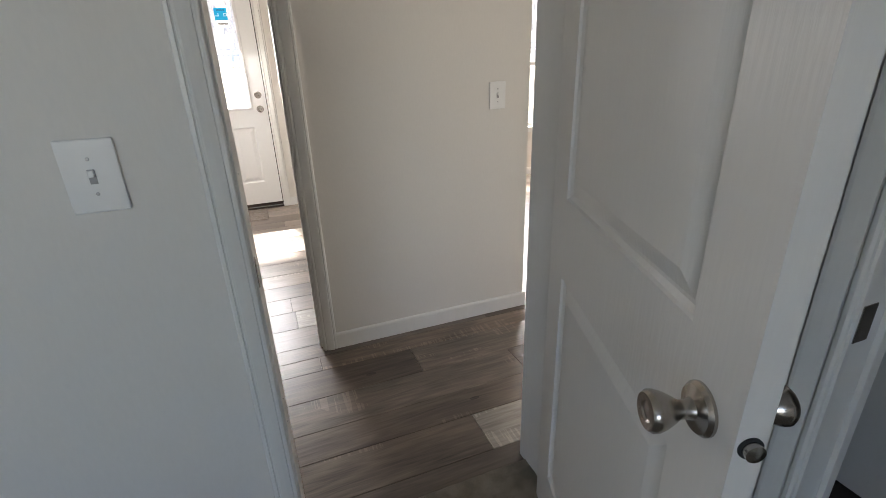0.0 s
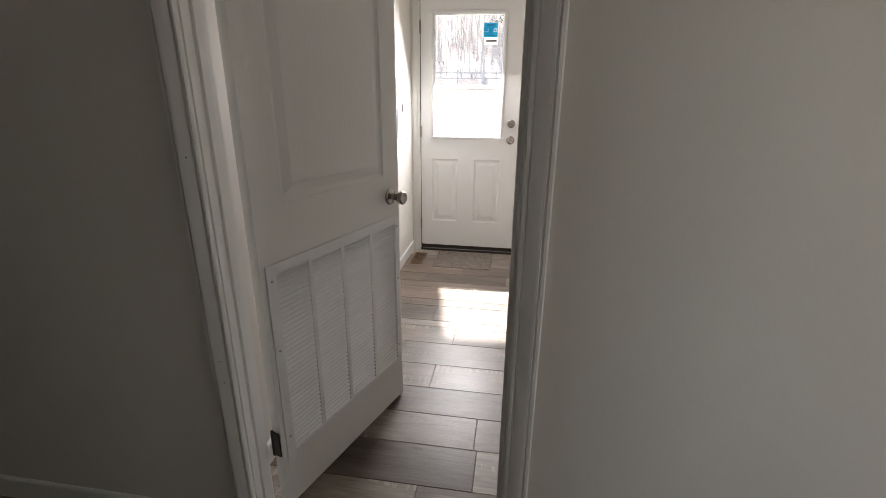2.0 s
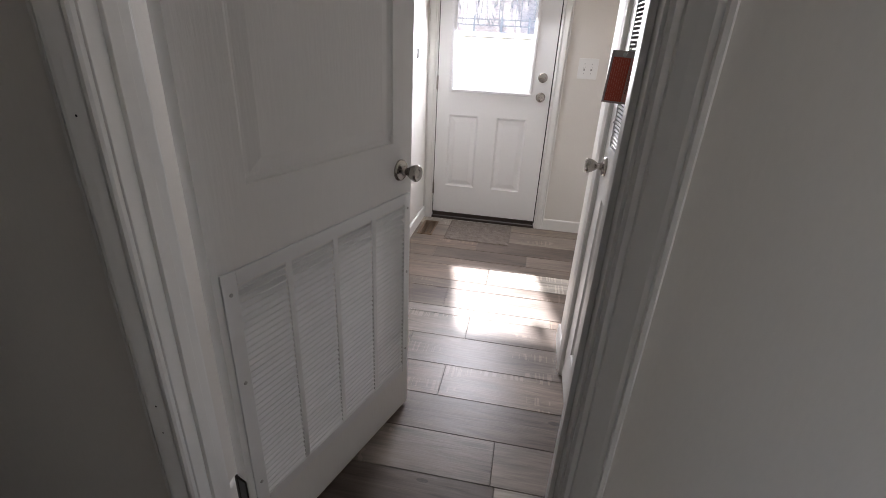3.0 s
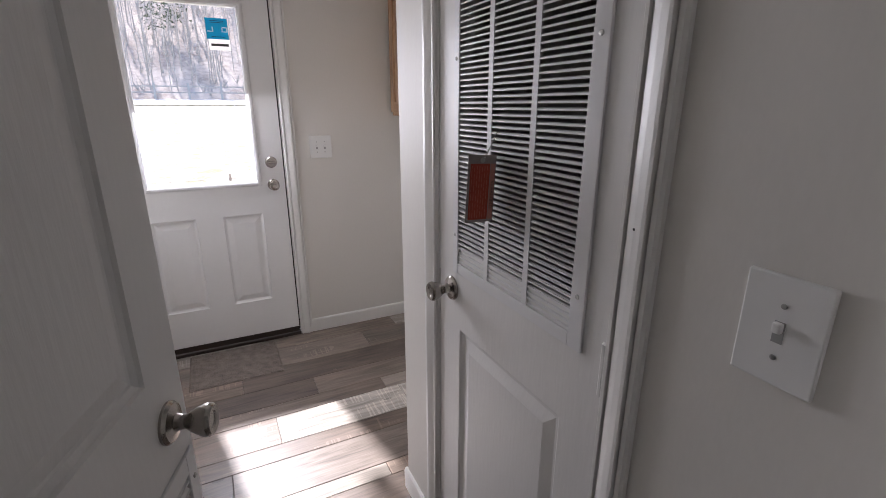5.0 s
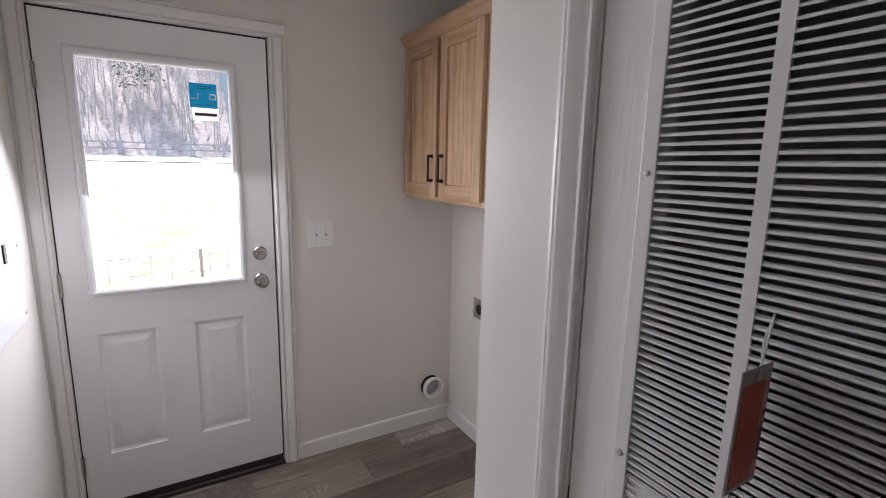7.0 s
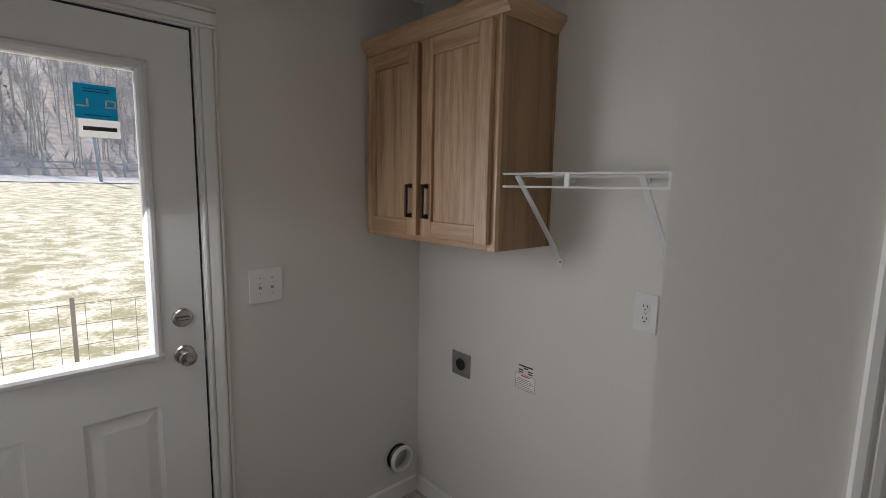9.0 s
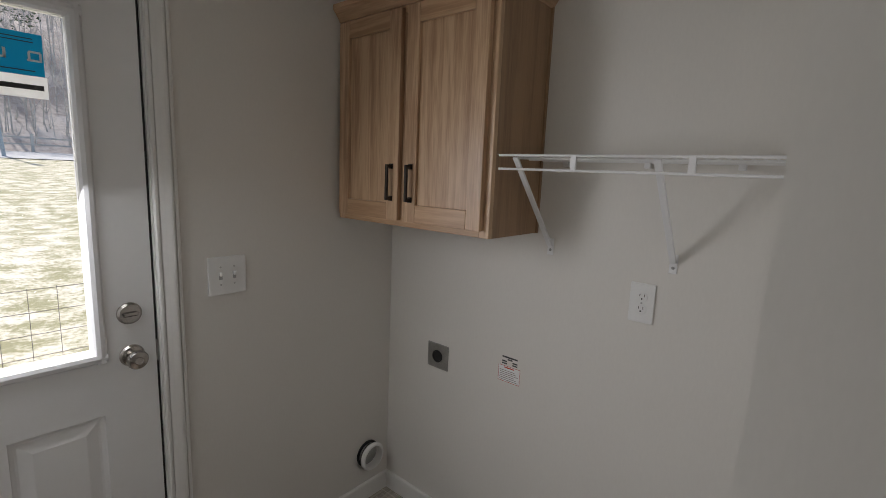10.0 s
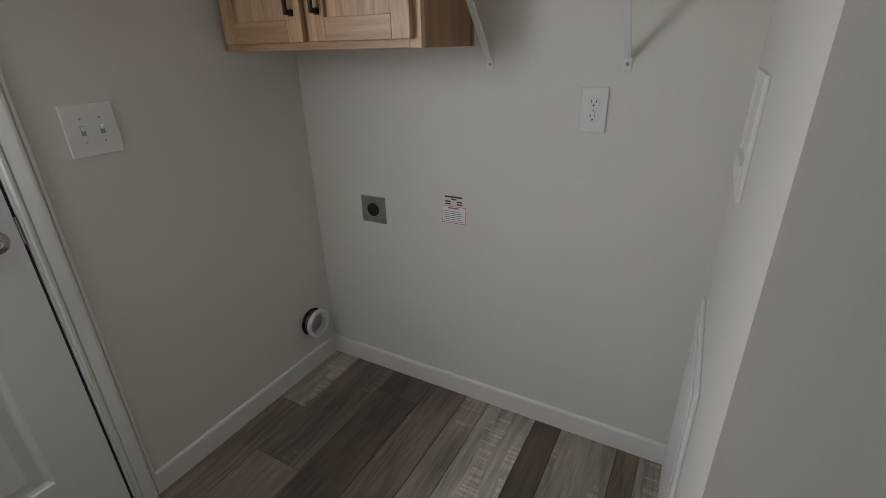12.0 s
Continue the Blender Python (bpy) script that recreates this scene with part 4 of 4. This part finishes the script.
def front(parent, x0, x1, z0, z1, mat, pull, along):
    d = part("drawer" if along == "x" else "cabinet_door", bx(x0, x1, -0.580, -0.561, z0, z1, 0.003), mat, parent, "oak front")
    if along == "z":
        part("field_panel", bx(x0 + 0.05, x1 - 0.05, -0.582, -0.580, z0 + 0.06, z1 - 0.06, 0.001), mat, d)
        h = bx(pull[0] - 0.006, pull[0] + 0.006, -0.612, -0.600, pull[1] - 0.065, pull[1] + 0.065, 0.002)
        for z in (-0.055, 0.055):
            box(h, pull[0] - 0.006, pull[0] + 0.006, -0.602, -0.580, pull[1] + z - 0.006, pull[1] + z + 0.006)
    else:
        h = lathe([(0.008, 0), (0.006, 0.014), (0.014, 0.020), (0.012, 0.028)], 14, pose(pull[0], -0.58, pull[1], 90))
    part("handle", h, BRONZE, d, "dark bronze pull")


front(kb, 0.02, 0.72, 0.70, 0.84, OAK_X, (0.37, 0.77), "x")
front(kb, 0.02, 0.362, 0.13, 0.68, OAK, (0.325, 0.57), "z")
front(kb, 0.378, 0.72, 0.13, 0.68, OAK, (0.415, 0.57), "z")
dw = thing("dishwasher", Matrix.Translation((4.245, -0.002, 0)), "dark steel dishwasher under the counter", "dishwasher")
part("body", bx(0, 0.60, -0.55, 0, 0.0, 0.865), BLACK, dw)
part("door", bx(0.004, 0.596, -0.585, -0.55, 0.11, 0.86, 0.004), DISHW, dw, "brushed steel door")
kb2 = copy_thing(kb, pose(4.86, -0.002, 0))
ct = thing("worktop", Matrix.Translation((3.47, -0.002, 0.865)), "marbled laminate worktop with a back upstand", "worktop")
part("slab", bx(0, 2.4, -0.615, 0, 0, 0.038, 0.006), COUNTER, ct)
part("upstand", bx(0, 2.4, -0.02, 0, 0.038, 0.14, 0.003), COUNTER, ct)
uc = thing("wall_cabinet", Matrix.Translation((3.49, -0.002, 1.335)), "light oak wall cabinet beside the kitchen window", "cabinet")
part("carcass", bx(0, 0.46, -0.32, 0, 0, 0.78), OAK, uc)
d = part("cabinet_door", bx(0.012, 0.448, -0.340, -0.321, 0.012, 0.768, 0.003), OAK, uc, "oak flat-panel door")
part("field_panel", bx(0.07, 0.39, -0.342, -0.340, 0.07, 0.71), OAK, d)
part("handle", box(box(bx(0.416, 0.425, -0.372, -0.363, 0.07, 0.20, 0.002), 0.416, 0.425, -0.365, -0.340, 0.073, 0.082), 0.416, 0.425, -0.365, -0.340, 0.188, 0.197), BRONZE, d, "dark bronze bar pull")


def window(name, x0, x1, z0, z1, label):
    t = thing(name, Matrix(), label, "window", kind="structure")
    bm = bmesh.new()
    for a, b, c, e in ((x0 - 0.06, x0, z0 - 0.06, z1 + 0.06), (x1, x1 + 0.06, z0 - 0.06, z1 + 0.06), (x0, x1, z0 - 0.06, z0), (x0, x1, z1, z1 + 0.06)):
        box(bm, a, b, -0.014, 0, c, e, 0.003)
    part("window_trim", bm, TRIM, t)
    mid = (z0 + z1) / 2
    bm = bmesh.new()
    for a, b, c, e in ((x0, x0 + 0.04, z0, z1), (x1 - 0.04, x1, z0, z1), (x0 + 0.04, x1 - 0.04, z0, z0 + 0.04), (x0 + 0.04, x1 - 0.04, z1 - 0.04, z1), (x0 + 0.04, x1 - 0.04, mid - 0.02, mid + 0.02)):
        box(bm, a, b, 0.05, 0.09, c, e, 0.003)
    part("window_frame", bm, PLASTIC, t)
    for a, b in ((z0 + 0.04, mid - 0.02), (mid + 0.02, z1 - 0.04)):
        p = part("pane", bx(x0 + 0.04, x1 - 0.04, 0.068, 0.072, a, b), GLASS, t)
        p.visible_shadow = False


window("window_1", 2.30, 3.20, 0.58, 2.0, "white double-hung window in the kitchen wall")
window("window_2", 4.03, 4.95, 1.14, 2.0, "white double-hung window over the worktop")

# ---- outside ----
def ground_z(x, y):
    """The field falls from the house, then climbs to the road and the hill."""
    if y < 4:
        return -0.55
    if y < 38:
        k = (y - 4) / 34
        return -0.55 + 1.85 * k ** 1.1 + 0.10 * noise.noise((x * 0.25, y * 0.25, 3.0))
    if y < 46:
        return 1.32 + 0.07 * (y - 38)
    k = y - 46
    return 1.88 + 0.62 * k + 2.2 * noise.noise((x * 0.06, y * 0.06, 8.0)) * min(1, k / 8)


def sheet(name, xs, ys, mat, label, category, dz=0.0):
    bm = bmesh.new()
    vs = [[bm.verts.new((x, y, ground_z(x, y) + dz)) for y in ys] for x in xs]
    for i in range(len(xs) - 1):
        for j in range(len(ys) - 1):
            bm.faces.new((vs[i][j], vs[i + 1][j], vs[i + 1][j + 1], vs[i][j + 1]))
    return structure(name, bm, mat, label, category)


sheet("ground", [-90 + 3 * i for i in range(72)], [-60, -20, 0.2] + [4 + 1.0 * j for j in range(43)], GRASS, "straw-coloured winter grass field", "ground")
sheet("road", [-90 + 6 * i for i in range(36)], [38.6, 41, 43.5, 45.4], ROAD, "pale gravel road at the foot of the hill", "road", 0.05)
sheet("backdrop", [-110 + 3 * i for i in range(86)], [46 + 2.0 * j for j in range(55)], HILL, "brown leaf-covered wooded hillside", "hillside")


def bare_tree(bm, x, y, h, r, rnd):
    z = ground_z(x, y) - 0.2
    lean = Vector((rnd.uniform(-0.05, 0.05), rnd.uniform(-0.05, 0.05), 1))

    def limb(a, d, length, rad, depth):
        b = a + d.normalized() * length
        q = d.to_track_quat("Z", "Y").to_matrix()
        lo = [bm.verts.new(a + q @ Vector((rad * math.cos(t), rad * math.sin(t), 0))) for t in (0, 2.09, 4.19)]
        hi = [bm.verts.new(b + q @ Vector((rad * 0.45 * math.cos(t), rad * 0.45 * math.sin(t), 0))) for t in (0, 2.09, 4.19)]
        for i in range(3):
            bm.faces.new((lo[i], lo[(i + 1) % 3], hi[(i + 1) % 3], hi[i]))
        if depth:
            for _ in range(5 if depth == 2 else 3):
                s = rnd.uniform(0.3, 0.98)
                limb(a + (b - a) * s, d.normalized() + Vector((rnd.uniform(-0.9, 0.9), rnd.uniform(-0.9, 0.9), rnd.uniform(-0.1, 0.5))), length * rnd.uniform(0.25, 0.45), rad * 0.42, depth - 1)
    limb(Vector((x, y, z)), lean, h, r, 2)


rnd = random.Random(11)
bm = bmesh.new()
for k in range(1000):
    y = 47 + 48 * rnd.random() ** 1.3
    x = rnd.uniform(-0.55, 0.75) * y + rnd.uniform(-2, 2)
    bare_tree(bm, x, y, rnd.uniform(4.5, 9), rnd.uniform(0.03, 0.07), rnd)
tagged(obj("woods", bm, BARK), "bare grey winter trees on the hillside", "woods", kind="stuff")
bm = bmesh.new()
for k in range(900):
    y = 46.5 + 42 * rnd.random()
    x = rnd.uniform(-0.55, 0.75) * y
    z = ground_z(x, y)
    for _ in range(5):
        d = Vector((rnd.uniform(-0.6, 0.6), rnd.uniform(-0.3, 0.3), rnd.uniform(0.5, 1.6)))
        s = Vector((rnd.uniform(-0.07, 0.07), 0, 0.02))
        o = Vector((x, y, z))
        bm.faces.new([bm.verts.new(v) for v in (o - s, o + s, o + d)])
tagged(obj("brushwood", bm, BARK), "tangled leafless brush under the trees", "brush", kind="stuff")
bm = bmesh.new()
for cx, cy in ((-3, 56), (-2, 58), (4, 66), (9, 62), (14, 70)):
    base = ground_z(cx, cy)
    for _ in range(420):
        hgt = rnd.random()
        rr = (1 - hgt) * 2.0 * rnd.random() ** 0.5
        an = rnd.uniform(0, 6.28)
        o = Vector((cx + rr * math.cos(an), cy + rr * math.sin(an), base + 1 + 7 * hgt))
        a, b = (Vector((rnd.uniform(-0.4, 0.4), rnd.uniform(-0.4, 0.4), rnd.uniform(-0.25, 0.25))) for _ in range(2))
        bm.faces.new([bm.verts.new(v) for v in (o, o + a, o + b)])
tagged(obj("evergreens", bm, PINE), "a few green pines among the bare trees", "trees", kind="stuff")

# wire fence close to the house
FY = 2.32
fn = thing("wire_fence", Matrix.Translation((0, FY, -0.55)), "thin woven-wire field fence on steel posts", "fence")
for x in (-4.22, -2.22, -0.22, 1.78, 3.78):
    part("post", bx(x - 0.013, x + 0.013, -0.013, 0.013, 0, 1.31), FENCE, fn, "steel post")
bm = bmesh.new()
for k in range(9):
    rod(bm, (-4.2, 0, 0.06 + 0.15 * k), (3.9, 0, 0.06 + 0.15 * k), 0.0022, 4)
for k in range(55):
    rod(bm, (-4.2 + 0.15 * k, 0, 0.04), (-4.2 + 0.15 * k, 0, 1.27), 0.0019, 4)
part("woven_wire", bm, FENCE, fn, "woven wire")

# far roadside fence and a pole
ff = thing("roadside_fence", Matrix.Translation((0, 45.6, 1.84)), "far post-and-rail fence along the road", "fence")
for k in range(24):
    x = -22 + 2.6 * k
    part("post", bx(x - 0.09, x + 0.09, -0.09, 0.09, 0, 1.4), ROAD, ff, "pale wooden post")
for z in (0.55, 1.05):
    part("rail", bx(-22, 40, -0.03, 0.03, z, z + 0.12), BARK, ff)
up = thing("roadside_pole", Matrix.Translation((4.3, 40.0, 1.45)), "grey-blue metal pole by the road", "pole")
part("shaft", lathe([(0.11, 0), (0.08, 7.0)], 10, pose(0, 0, 0, 0, -4)), GREENPOST, up)
part("head", bx(-0.75, -0.25, -0.08, 0.08, 5.6, 7.0, 0.02), GREENPOST, up)

# ---- floor boards, last ----
FLOOR = bpy.data.objects["floor"]
rows_y = [0.06]
rnd = random.Random(21)
known = [-0.150, -0.365, -0.560, -0.722, -0.826, -1.026, -1.129, -1.335, -1.410, -1.603, -1.820, -2.020, -2.210, -2.400, -2.605, -2.810, -2.930, -3.050, -3.250, -3.450]
for y in known:
    rows_y.append(y)
while rows_y[-1] > -4.0:
    rows_y.append(rows_y[-1] - rnd.choice((0.105, 0.155, 0.2, 0.2)))
while rows_y[-1] > -7.4:
    rows_y.append(rows_y[-1] - 0.2)
board_meshes = {}
far = bmesh.new()


def board(bm, x0, x1, y0, y1, z):
    c, g = 0.0022, 0.0005
    top = [bm.verts.new(p) for p in ((x0 + c, y0 + c, z), (x1 - c, y0 + c, z), (x1 - c, y1 - c, z), (x0 + c, y1 - c, z))]
    low = [bm.verts.new(p) for p in ((x0 + g, y0 + g, z - 0.0022), (x1 - g, y0 + g, z - 0.0022), (x1 - g, y1 - g, z - 0.0022), (x0 + g, y1 - g, z - 0.0022))]
    bm.faces.new(top)
    for i in range(4):
        bm.faces.new((low[i], low[(i + 1) % 4], top[(i + 1) % 4], top[i]))


for r, (ya, yb) in enumerate(zip(rows_y, rows_y[1:])):
    x = -3.0 - rnd.random() * 1.0
    while x < 7.0:
        ln = rnd.choice((0.62, 0.9, 1.22, 1.22))
        x0, x1 = max(x, -3.0), min(x + ln, 7.0)
        x += ln
        if x1 - x0 < 0.05:
            continue
        near = -1.0 < x1 and x0 < 1.9 and ya > -4.1
        if ya < -3.9 and x0 < 1.5:
            if x1 <= 1.6:
                continue
            x0 = max(x0, 1.6)
        if near:
            bm = bmesh.new()
            board(bm, 0, x1 - x0, 0, ya - yb, 0)
            ob = obj("plank", bm, PLANK, FLOOR)
            ob.location = (x0, yb, 0.0)
        else:
            board(far, x0, x1, yb, ya, 0.0)
fo = obj("planks_far", far, PLANK_FAR, FLOOR)
fo["kind"] = "stuff"
